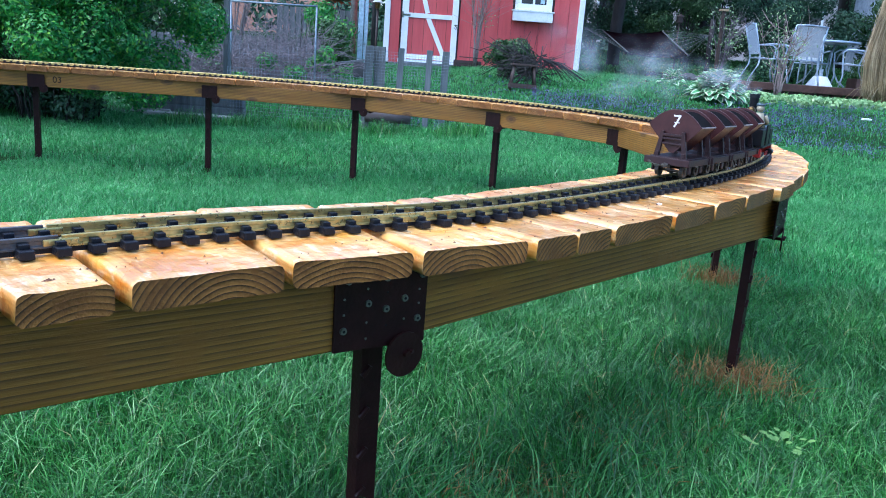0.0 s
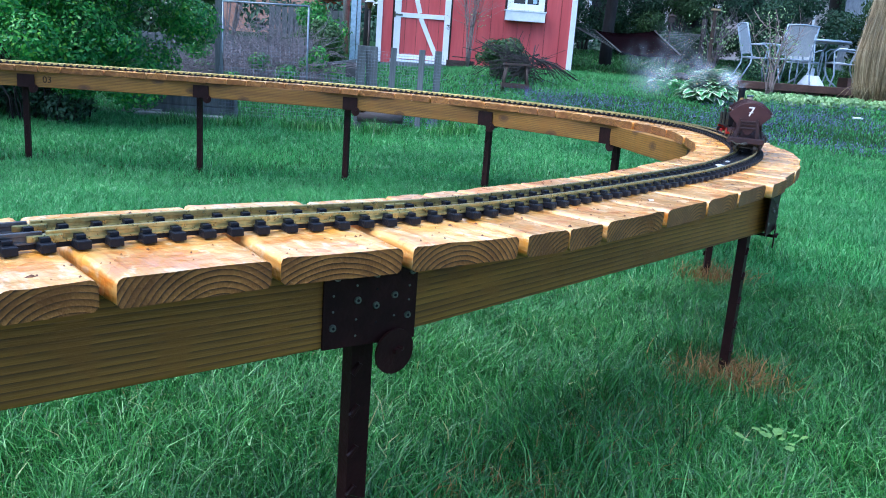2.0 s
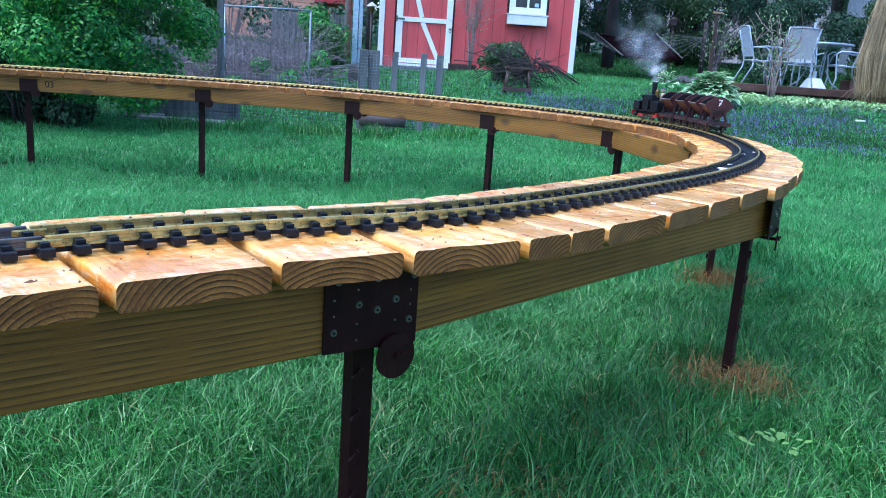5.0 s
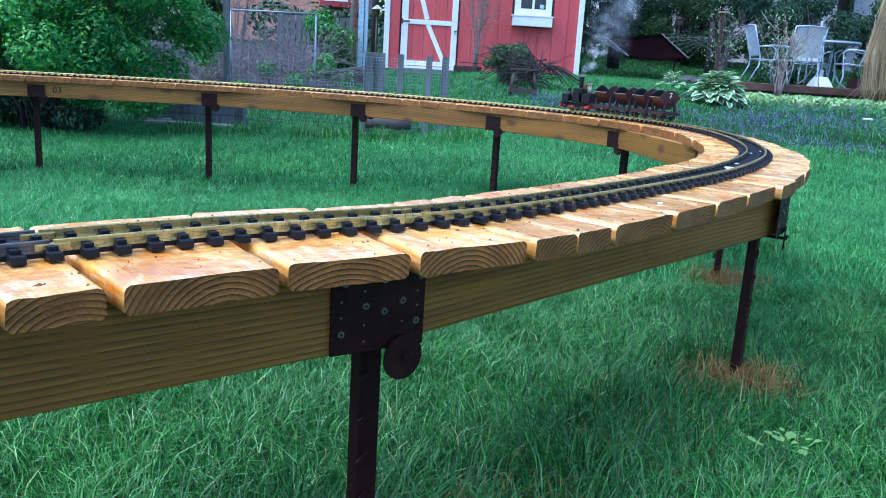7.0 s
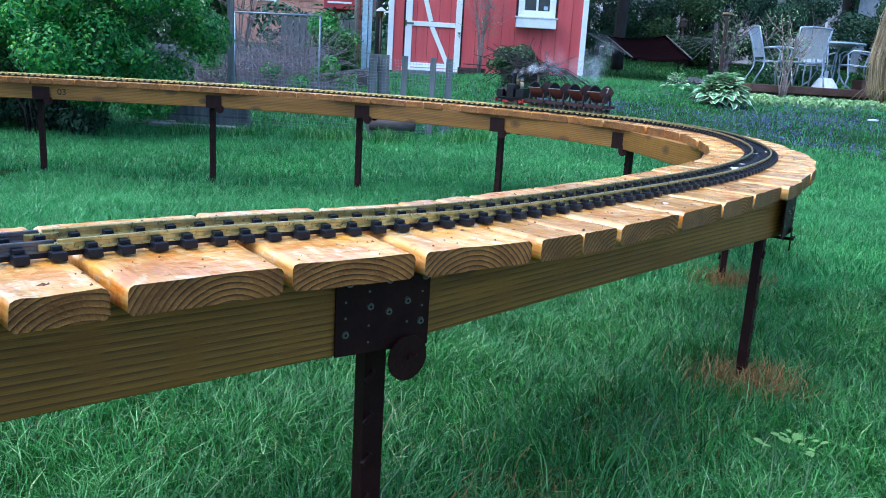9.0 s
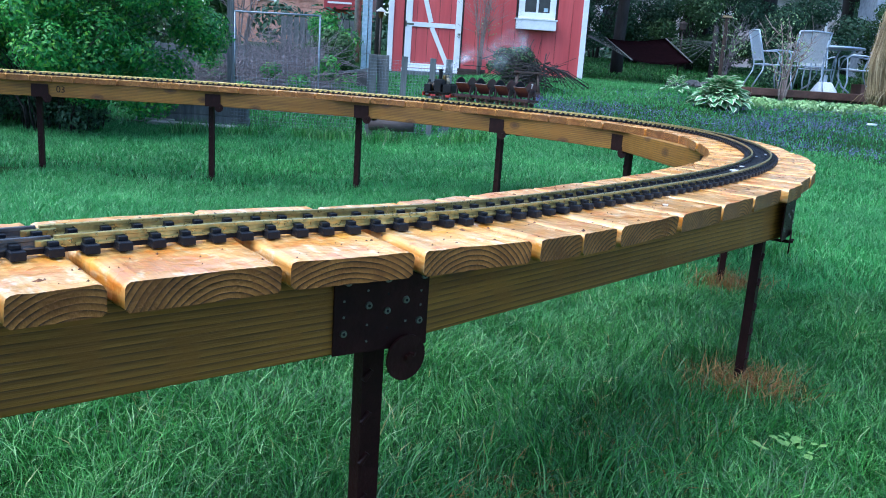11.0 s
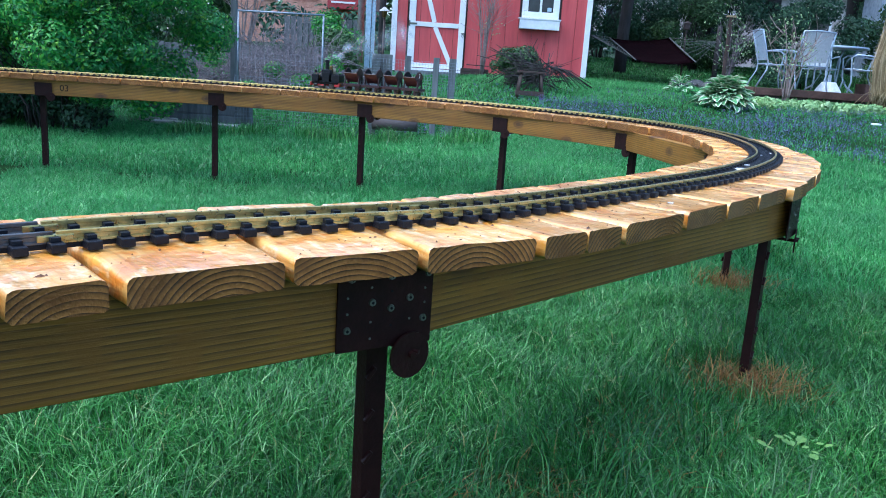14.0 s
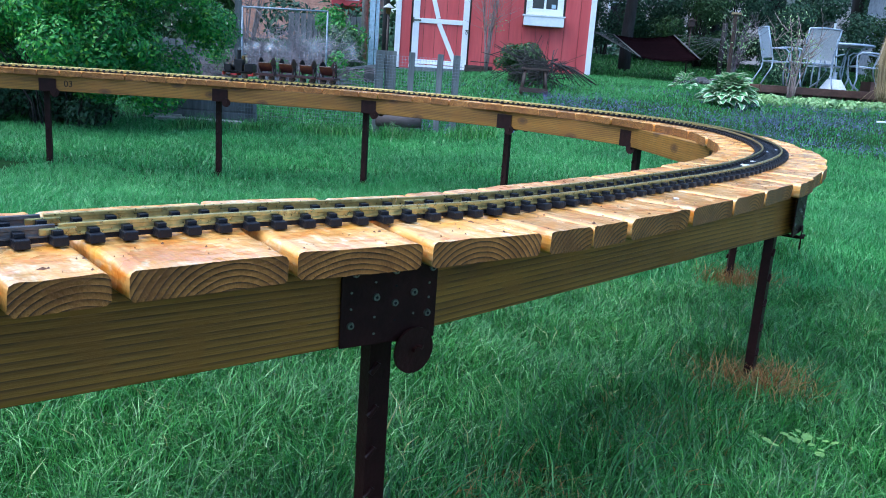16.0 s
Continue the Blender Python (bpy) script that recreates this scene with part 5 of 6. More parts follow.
        tube([c, (c + e) / 2 + Vector((0, 0, 0.05)), e], rng.uniform(0.006, 0.012), 5, bm, 0.5)
    for k in range(5):
        e = Vector((0.36 + rng.uniform(0, 0.1), 10.9, 0.74 + rng.uniform(0, 0.2)))
        tube([Vector((1.0, 10.9, 0.68)), (e + Vector((1.0, 10.9, 0.68))) / 2 + Vector((0, 0, -0.04)), e], 0.008, 5, bm, 0.5)
    ob = part("brush_pile", bm, M_BARK, None)
    tagged(ob, "heap of cut branches piled beside the shed", "brush pile", kind="stuff")
    bush("shrub", "low dark green shrub under the brush pile", "shrub", 0.80, 11.3, lumps(61, 22, 0.36, 0.24, 0.06, 0.46, 0.12), 6500, 0.042, M_MIDLEAF, 8, 0.45, 0.3, 0.008, 61)
    # violet flowers in the grass
    rng2 = np.random.default_rng(17)
    pts = np.vstack([np.c_[rng2.uniform(0.9, 5.4, 7000), rng2.uniform(6.4, 9.8, 7000)], np.c_[rng2.uniform(-0.8, 3.4, 2200), rng2.uniform(6.4, 11.0, 2200)]])
    pat = np.sin(2.3 * pts[:, 0] + 1.5 * np.sin(1.9 * pts[:, 1])) + np.sin(2.9 * pts[:, 1] + 0.8 * pts[:, 0])
    edge = pts[:, 1] > 6.4 + 0.25 * np.sin(3 * pts[:, 0])
    pts = pts[(rng2.uniform(-1.6, 1.4, len(pts)) < pat) & edge]
    n = len(pts)
    v, t = leaf_cloud(rng2, [(0, 0, 0, 0.012, 0.012, 0.030)], n * 4, 0.0125)
    v = v.reshape(n, 16, 3) + np.c_[pts, ground_z(pts[:, 0], pts[:, 1]) + 0.06 + rng2.uniform(-0.02, 0.03, n)][:, None, :]
    ob = new("violet_flowers", tri_mesh("violet_flowers", v.reshape(-1, 3), t, M_BLUEBELL))
    tagged(ob, "small violet-blue flowers scattered through the grass", "flowers", kind="stuff")
    # pale ground cover by the patio
    rng3 = np.random.default_rng(19)
    rows = [(rng3.uniform(3.7, 5.6), rng3.uniform(9.9, 10.7), 0.40, 0.16, 0.14, 0.07) for _ in range(26)]
    v, t = leaf_cloud(rng3, rows, 4200, 0.055)
    ob = new("groundcover", tri_mesh("groundcover", v, t, M_PALELEAF))
    tagged(ob, "pale green low leafy groundcover along the patio", "groundcover", kind="stuff")
    # dry straw round the posts of the bend
    for x, y, n, sd in ((0.622, 1.555, 950, 31), (0.85, 2.36, 480, 32)):
        r = np.random.default_rng(sd)
        p = np.c_[r.normal(x, 0.052, n), r.normal(y, 0.045, n)]
        blades("straw", p, 0.068, 0.0022, 0.85, M_STRAW, "dry tan grass round a steel post", "dry grass", sd)
    # tall uncut strip under the trestle, with the trestle's shade put into its tone
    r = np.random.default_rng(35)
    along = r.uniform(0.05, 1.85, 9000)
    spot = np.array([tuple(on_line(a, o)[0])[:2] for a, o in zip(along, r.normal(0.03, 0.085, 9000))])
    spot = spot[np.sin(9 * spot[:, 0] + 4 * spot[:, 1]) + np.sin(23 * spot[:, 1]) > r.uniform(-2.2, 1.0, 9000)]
    blades("tall_grass", spot, 0.088, 0.0022, 0.75, M_SHADEDGRASS, "tall uncut grass under the trestle, shade toned into its colour", "grass", 36, 0.5)
    dead = np.array([tuple(on_line(a, o)[0])[:2] for a, o in zip(r.choice((0.62, 0.75, 0.93, 1.1, 1.2), 420) + r.normal(0, 0.03, 420), r.normal(0.06, 0.05, 420))])
    blades("straw", dead, 0.05, 0.0022, 1.0, M_STRAW, "dry tan grass lying in the uncut strip", "dry grass", 38)


build_plants()


def build_hosta(x, y, n, size, seed, label):
    g = float(ground_z(x, y))
    h = empty("hosta", label, "hosta", "hostas", pose(x, y, g))
    # a pointed, cupped leaf with a cream margin
    v, f, mats = [], [], []
    rows = 9
    for i in range(rows):
        u = i / (rows - 1)
        w = 0.34 * math.sin(math.pi * min(1, u ** 0.8 * 0.98 + 0.02)) ** 0.8
        for q in (-1, -0.55, 0, 0.55, 1):
            v.append((u, q * w, 0.10 * abs(q) * w + 0.42 * u - 0.75 * u * u))
    for i in range(rows - 1):
        for j in range(4):
            f.append((i * 5 + j, (i + 1) * 5 + j, (i + 1) * 5 + j + 1, i * 5 + j + 1))
            mats.append(1 if j in (0, 3) else 0)
    me = mesh_of("leaf", v, f, M_HOSTA, True)
    me.materials.append(M_HOSTARIM)
    me.polygons.foreach_set("material_index", mats)
    rng = random.Random(seed)
    for k in range(n):
        u = k / n
        a = k * 2.39996
        lean = 20 + 50 * (1 - u) + rng.uniform(-8, 8)
        s = size * rng.uniform(0.75, 1.1)
        ob = new("leaf", me)
        ob.parent = h
        start = Vector((math.cos(a), math.sin(a), 0)) * size * 1.2 * (1 - u) ** 0.7 * rng.uniform(0.6, 1.4)
        ob.matrix_basis = Matrix.Translation(start + Vector((0, 0, size * (0.25 + 1.5 * u ** 0.8)))) @ turned(0, 0, math.degrees(a)) @ turned(rng.uniform(-25, 25), -(70 - lean), 0) @ Matrix.Scale(s, 4)
    st = limbs(rng, (0, 0, 0), size * 0.9, size * 0.5, 14, 0.006, 0, 0)
    part("stalks", st, M_HOSTA, h)


build_hosta(3.22, 10.0, 240, 0.175, 5, "large green hosta with cream leaf margins")
build_hosta(3.10, 11.6, 40, 0.11, 6, "small variegated hosta in the grass")


def build_weed():
    g = float(ground_z(0.558, 1.175))
    w = empty("weed", "broad-leaved yellow-green weed growing in the lawn", "weed", m=pose(0.558, 1.175, g))
    v, f = [], []
    for i in range(7):
        u = i / 6
        wd = 0.36 * math.sin(math.pi * (u * 0.94 + 0.03)) * (1 + 0.22 * (-1) ** i)
        for q in (-1, 0, 1):
            v.append((u, q * wd, 0.06 * abs(q) + 0.18 * u - 0.2 * u * u))
    for i in range(6):
        for j in range(2):
            f.append((i * 3 + j, (i + 1) * 3 + j, (i + 1) * 3 + j + 1, i * 3 + j + 1))
    me = mesh_of("leaf", v, f, leafage("weed_leaf", [(0, (0.12, 0.27, 0.07)), (1, (0.24, 0.40, 0.10))], 0.6, 0.2, 9))
    rng = random.Random(12)
    for k in range(15):
        a = k * 137.5
        ob = new("leaf", me)
        ob.parent = w
        q = turned(0, 0, a) @ Vector((rng.uniform(0.005, 0.055), 0, rng.uniform(0.045, 0.075)))
        ob.matrix_basis = Matrix.Translation(q) @ turned(0, rng.uniform(-25, 5), a) @ Matrix.Scale(rng.uniform(0.011, 0.023), 4)
    part("stalks", limbs(rng, (0, 0, -0.01), 0.06, 0.03, 9, 0.0012, 0, 0), M_BLADE, w)


build_weed()


def build_reeds():
    x, y = 5.62, 10.6
    g = float(ground_z(x, y))
    th = empty("ornamental_grass", "tall dry tan ornamental grass tied in a sheaf", "ornamental grass", m=pose(x, y, g))
    rng = np.random.default_rng(23)
    bm = bmesh.new()
    for k in range(800):
        a, r = rng.uniform(0, 6.283), 0.30 * math.sqrt(rng.uniform(0.05, 1))
        h = rng.uniform(1.3, 2.0)
        d = (math.cos(a), math.sin(a))
        pts = [(d[0] * r * w + rng.normal(0, 0.012), d[1] * r * w + rng.normal(0, 0.012), h * u - 0.02) for u, w in ((0, 0.75), (0.15, 1.15), (0.4, 1.3), (0.7, 1.0), (1.0, 0.7))]
        tube(pts, rng.uniform(0.0025, 0.005), 3, bm, 0.5)
    for k in range(18):
        a = rng.uniform(0, 6.283)
        d = (math.cos(a), math.sin(a))
        ln = rng.uniform(0.2, 0.4)
        tube([(d[0] * 0.25, d[1] * 0.25, 0.3), (d[0] * (0.25 + ln * 0.5), d[1] * (0.25 + ln * 0.5), 0.22), (d[0] * (0.25 + ln), d[1] * (0.25 + ln), 0.03)], 0.005, 3, bm, 0.5)
    part("reeds", bm, M_TAN, th)


build_reeds()


# ---------------------------------------------------------------- the shed
def on_ground(x, y):
    return float(ground_z(x, y))


def build_shed():
    x0, x1, y, z0 = -1.19, 2.12, 14.0, 0.46
    shed = empty("garden_shed", "red painted wooden garden shed with white trim", "shed", m=pose(0, y, z0))
    top = 2.6

    def panel(ax, bx, az, bz, name="wall_board"):
        n = max(1, round((bx - ax) / 0.205))
        for k in range(n):
            wd = (bx - ax) / n
            part(name, box(wd - 0.006, 0.03, bz - az, (ax + (k + 0.5) * wd, 0.015, (az + bz) / 2), 0.003), M_RED, shed)
    panel(x0, -0.93, 0, top)
    panel(0.06, 0.93, 0, top)
    panel(1.62, x1, 0, top)
    panel(0.93, 1.62, 0, 0.98)
    panel(0.93, 1.62, 1.82, top)
    panel(-0.93, 0.06, 2.05, top)
    part("backing", box(x1 - x0 - 0.02, 0.02, top, ((x0 + x1) / 2, 0.045, top / 2)), M_DARKWOOD, shed)
    part("side_wall", box(0.03, 2.4, top, (x0 + 0.015, 1.22, top / 2), 0.004), M_RED, shed)
    part("side_wall", box(0.03, 2.4, top, (x1 - 0.015, 1.22, top / 2), 0.004), M_RED, shed)
    part("back_wall", box(x1 - x0, 0.03, top, ((x0 + x1) / 2, 2.43, top / 2), 0.004), M_RED, shed)
    for x in (x0 + 0.045, x1 - 0.04):
        part("corner_trim", box(0.09, 0.022, top, (x, -0.012, top / 2), 0.003), M_WHITE, shed, "white corner board")
    part("sill_beam", box(x1 - x0 - 0.2, 0.05, 0.07, ((x0 + x1) / 2, 0.01, -0.035), 0.004), M_GREYWOOD, shed)
    # roof
    for side in (-1, 1):
        m = Matrix.Translation(((x0 + x1) / 2 + side * 0.95, 1.2, top + 0.48)) @ turned(0, side * 30, 0)
        rf = part("roof", box(2.3, 2.9, 0.05, (0, 0, 0), 0.006), M_GREYWOOD, shed, "", m)
    g = bmesh.new()
    a = [g.verts.new((x, yy, z)) for yy in (0.0, 0.03) for x, z in ((x0, top), (x1, top), ((x0 + x1) / 2, top + 0.95))]
    g.faces.new(a[:3]), g.faces.new(a[3:][::-1])
    for i in range(3):
        g.faces.new((a[i], a[3 + i], a[3 + (i + 1) % 3], a[(i + 1) % 3]))
    bmesh.ops.recalc_face_normals(g, faces=g.faces)
    part("gable", g, M_RED, shed)
    # braced door
    dx0, dx1, dz0, dz1 = -0.90, 0.035, 0.07, 2.0
    leaf = part("door", box(dx1 - dx0 - 0.01, 0.025, dz1 - dz0, ((dx0 + dx1) / 2, 0.0, (dz0 + dz1) / 2), 0.003), M_RED, shed, "red plank door with white bracing")
    for k in range(1, 5):
        part("groove", box(0.006, 0.004, dz1 - dz0 - 0.2, (dx0 + (dx1 - dx0) * k / 5, -0.0125, (dz0 + dz1) / 2)), M_DARKWOOD, leaf)
    for cx, w in ((dx0 + 0.055, 0.11), (dx1 - 0.05, 0.10)):
        part("stile", box(w, 0.02, dz1 - dz0, (cx, -0.024, (dz0 + dz1) / 2), 0.003), M_WHITE, leaf, "white painted stile")
    for cz in (dz0 + 0.045, 0.785, dz1 - 0.045):
        part("cross_rail", box(dx1 - dx0 - 0.205, 0.02, 0.075, ((dx0 + dx1) / 2, -0.0235, cz), 0.003), M_WHITE, leaf, "white painted rail")
    for az, bz in ((0.11, 0.75), (0.83, 1.92)):
        ax, bx = (-0.15, -0.46) if az < 0.5 else (-0.475, -0.80)
        ln = math.hypot(bx - ax, bz - az)
        part("brace", box(0.075, 0.018, ln, (0, 0, 0), 0.003), M_WHITE, leaf, "white diagonal brace", Matrix.Translation(((ax + bx) / 2, -0.0225, (az + bz) / 2)) @ turned(0, math.degrees(math.atan2(bx - ax, bz - az)), 0))
    hg = box(0.14, 0.008, 0.03, (dx0 + 0.07, -0.037, 0.785), 0.002)
    cyl(0.012, 0.09, (dx0 + 0.012, -0.037, 0.785), None, 8, None, 0, hg)
    part("hinge", hg, M_SCREW, leaf)
    lk = box(0.05, 0.015, 0.02, (dx1 - 0.03, -0.04, 0.67), 0.003)
    tube([(dx1 - 0.03, -0.05, 0.66), (dx1 - 0.05, -0.055, 0.63), (dx1 - 0.03, -0.055, 0.60), (dx1 - 0.01, -0.055, 0.63), (dx1 - 0.03, -0.05, 0.66)], 0.006, 6, lk)
    part("padlock", lk, M_SCREW, leaf)
    part("threshold", box(1.0, 0.10, 0.05, (-0.43, -0.05, 0.04), 0.004), M_WHITE, shed)
    # window with a flower box
    wx0, wx1, wz0, wz1 = 0.975, 1.57, 1.0, 1.8
    win = part("window", box(wx1 - wx0 - 0.1, 0.01, wz1 - wz0 - 0.1, ((wx0 + wx1) / 2, 0.02, (wz0 + wz1) / 2)), M_GLASS, shed, "white framed window with dark panes")
    for cx in (wx0 + 0.04, wx1 - 0.04):
        part("window_frame", box(0.10, 0.03, wz1 - wz0, (cx, -0.02, (wz0 + wz1) / 2), 0.003), M_WHITE, win)
    for cz in (wz0 + 0.05, wz1 - 0.05):
        part("window_frame", box(wx1 - wx0 - 0.18, 0.028, 0.10, ((wx0 + wx1) / 2, -0.02, cz), 0.003), M_WHITE, win)
    part("mullion", box(0.035, 0.024, wz1 - wz0 - 0.2, ((wx0 + wx1) / 2, -0.012, (wz0 + wz1) / 2), 0.002), M_WHITE, win)
    part("sticker", box(0.07, 0.002, 0.06, (wx1 - 0.15, 0.0135, wz0 + 0.15)), M_BLUEPAINT, win, "small pale blue sticker")
    fb = box(0.66, 0.14, 0.155, ((wx0 + wx1) / 2 - 0.01, -0.085, 0.895), 0.004)
    box(0.70, 0.16, 0.02, ((wx0 + wx1) / 2 - 0.01, -0.085, 0.98), 0.003, fb)
    part("flower_box", fb, M_WHITE, shed, "white wooden window box")
    # planter at the wall
    pl = empty("planter", "long weathered wooden planter by the shed", "planter", m=pose(0.24, 13.7, on_ground(0.24, 13.7)))
    for z in (0.03, 0.085):
        part("board", box(0.46, 0.02, 0.05, (0, -0.09, z), 0.003), M_DARKWOOD, pl)
    part("soil", box(0.44, 0.16, 0.09, (0, 0, 0.045), 0.01), M_SOIL, pl)
    # step
    stp = part("door_step", box(0.85, 0.25, 0.08, (0, 0, 0.0), 0.006), M_GREYWOOD, None, "", pose(-0.42, 13.78, on_ground(-0.42, 13.78) + 0.03))
    tagged(stp, "weathered wooden step below the shed door", "step")


build_shed()


def build_stool():
    """A dark tapered wooden stand."""
    x, y = 0.86, 10.0
    s = empty("wooden_stand", "dark brown tapered wooden stand on the grass", "stand", m=pose(x, y, on_ground(x, y) - 0.01))
    part("top_board", box(0.32, 0.24, 0.024, (0, 0, 0.325), 0.004), M_DARKWOOD, s)
    for sx in (-1, 1):
        for sy in (-1, 1):
            lg = tube([(sx * 0.155, sy * 0.11, 0.0), (sx * 0.115, sy * 0.09, 0.315)], 0.02, 4)
            part("leg", lg, M_DARKWOOD, s)
    for sy in (-1, 1):
        part("low_rail", box(0.335, 0.022, 0.05, (0, sy * 0.115, 0.075), 0.003), M_DARKWOOD, s)
    for sx in (-1, 1):
        part("low_rail", box(0.022, 0.20, 0.05, (sx * 0.155, 0, 0.075), 0.003), M_DARKWOOD, s)
    part("inner_rod", tube([(-0.09, 0, 0.08), (0.08, 0.02, 0.31)], 0.008, 6), M_DARKWOOD, s)


build_stool()


def build_fence():
    """Grey stakes with chicken wire round a bed, and old timbers."""
    fence = empty("wire_fence", "weathered grey stakes with chicken wire", "fence")
    rng = random.Random(2)
    stakes = [(-0.715, 7.0, 0.07), (-0.62, 7.05, 0.095), (-0.445, 7.0, 0.05), (-0.205, 7.05, 0.05), (-0.065, 7.1, 0.06)]
    for x, y, w in stakes:
        g = on_ground(x, y)
        part("stake", box(w, 0.03, 0.655 - g + 0.05, (0, 0, 0), 0.004), M_GREYWOOD, fence, "", pose(x, y, (0.655 + g - 0.05) / 2, 0, rng.uniform(-1.2, 1.2), rng.uniform(-10, 10)))
    wires = bmesh.new()
    for k in range(24):
        z = 0.02 + 0.026 * k
        tube([(-0.75, 6.98, z), (-0.02, 7.06, z)], 0.0010, 3, wires)
    for k in range(30):
        x = -0.75 + 0.0252 * k
        tube([(x, 6.98 + 0.11 * k / 29, 0.02), (x, 6.98 + 0.11 * k / 29, 0.62)], 0.0010, 3, wires)
    part("wire_mesh", wires, M_PIPE, fence, "thin galvanised chicken wire")
    left = bmesh.new()
    for k in range(14):
        tube([(-1.95, 7.15, 0.0 + 0.03 * k), (-0.75, 6.98, 0.0 + 0.03 * k)], 0.0012, 3, left)
    for k in range(44):
        x = -1.95 + 1.2 * k / 43
        tube([(x, 7.15 - 0.17 * k / 43, -0.02), (x, 7.15 - 0.17 * k / 43, 0.40)], 0.0012, 3, left)
    part("wire_mesh", left, M_PIPE, fence, "thin galvanised chicken wire")
    lg = part("old_log", tube([(-0.71, 6.93, 0.080), (-0.33, 6.91, 0.088)], 0.056, 12), M_LOG, None)
    tagged(lg, "short weathered log lying at the fence", "log")
    bed = empty("raised_bed", "raised bed of stacked weathered grey timbers", "raised bed", m=pose(-2.28, 7.2, on_ground(-2.28, 7.2)))
    for k in range(3):
        part("timber", box(0.92 if k else 0.95, 0.10, 0.090, (0.0 + 0.01 * k, 0, 0.045 + 0.092 * k), 0.008), M_GREYWOOD, bed)
    part("ledge", box(0.75, 0.16, 0.03, (0.02, -0.14, 0.008), 0.008), M_STONE, bed, "pale stone ledge")
    sl = part("stone_slab", box(0.35, 0.25, 0.04, (0, 0, 0), 0.01), M_STONE, None, "", pose(-2.62, 7.25, on_ground(-2.62, 7.25) + 0.02))
    tagged(sl, "pale flat stone beside the raised bed", "stone")
    ps = part("fence_post", box(0.05, 0.05, 1.7, (0, 0, 0), 0.006), M_GREYWOOD, None, "", pose(-2.0, 7.3, on_ground(-2, 7.3) + 0.80))
    tagged(ps, "tall grey weathered fence post", "post")
    # pipe frame over the brambles
    fr = empty("pipe_frame", "galvanised pipe garden frame over the brambles", "frame")
    for x in (-2.42, -1.50):
        part("upright", tube([(x, 9.0, on_ground(x, 9.0) - 0.02), (x, 9.0, 1.02 if x < -2 else 1.03)], 0.010, 8), M_PIPE, fr)
    part("top_bar", tube([(-2.43, 9.0, 1.025), (-1.49, 9.0, 1.035)], 0.010, 8), M_PIPE, fr)
    nt = bmesh.new()
    for k in range(10):
        z = on_ground(-2, 9.0) + 0.03 + 0.05 * k
        tube([(-2.42, 9.0, z), (-1.50, 9.0, z)], 0.0009, 3, nt)
    for k in range(20):
        x = -2.42 + 0.92 * k / 19
        tube([(x, 9.0, on_ground(x, 9.0)), (x, 9.0, 0.60)], 0.0009, 3, nt)
    part("net", nt, M_PIPE, fr, "thin wire netting")
    # old picket fence further back
    pk = empty("picket_fence", "old grey wooden fence behind the brambles", "fence")
    for k in range(30):
        x = -4.9 + 0.105 * k
        part("picket", box(0.088, 0.02, 0.50 + rng.uniform(-0.05, 0.05), (0, 0, 0), 0.004), M_GREYWOOD, pk, "", pose(x, 11.2, on_ground(x, 11.2) + 0.23, 0, rng.uniform(-1, 1), 0))
    part("fence_rail", box(3.2, 0.03, 0.07, (-3.35, 11.23, on_ground(-3.3, 11.2) + 0.3), 0.004), M_GREYWOOD, pk)
    pk2 = empty("picket_fence", "grey wooden fence beyond the garden", "fence")
    for k in range(14):
        x = -4.2 + 0.15 * k
        part("picket", box(0.13, 0.02, 1.1, (0, 0, 0), 0.004), M_GREYWOOD, pk2, "", pose(x, 20.0, 0.95))
    # sloping plank, placed and tilted to fit the camera's view
    pb = part("loose_plank", box(0.72, 0.16, 0.03, (0, 0, 0), 0.004), M_GREYWOOD, None, "", pose(-1.53, 11.15, 0.425, 0, -10, 6))
    # block added only to hold up the plank's raised end
    block = part("stone_block", box(0.18, 0.20, 0.20, (0, 0, 0), 0.015), M_RUBBLE, None, "", pose(-1.24, 11.18, 0.36))
    tagged(block, "dark stone block added under the raised end of a plank", "stone")
    tagged(pb, "grey weathered plank sloping up, placed to fit the camera's view", "plank")


build_fence()


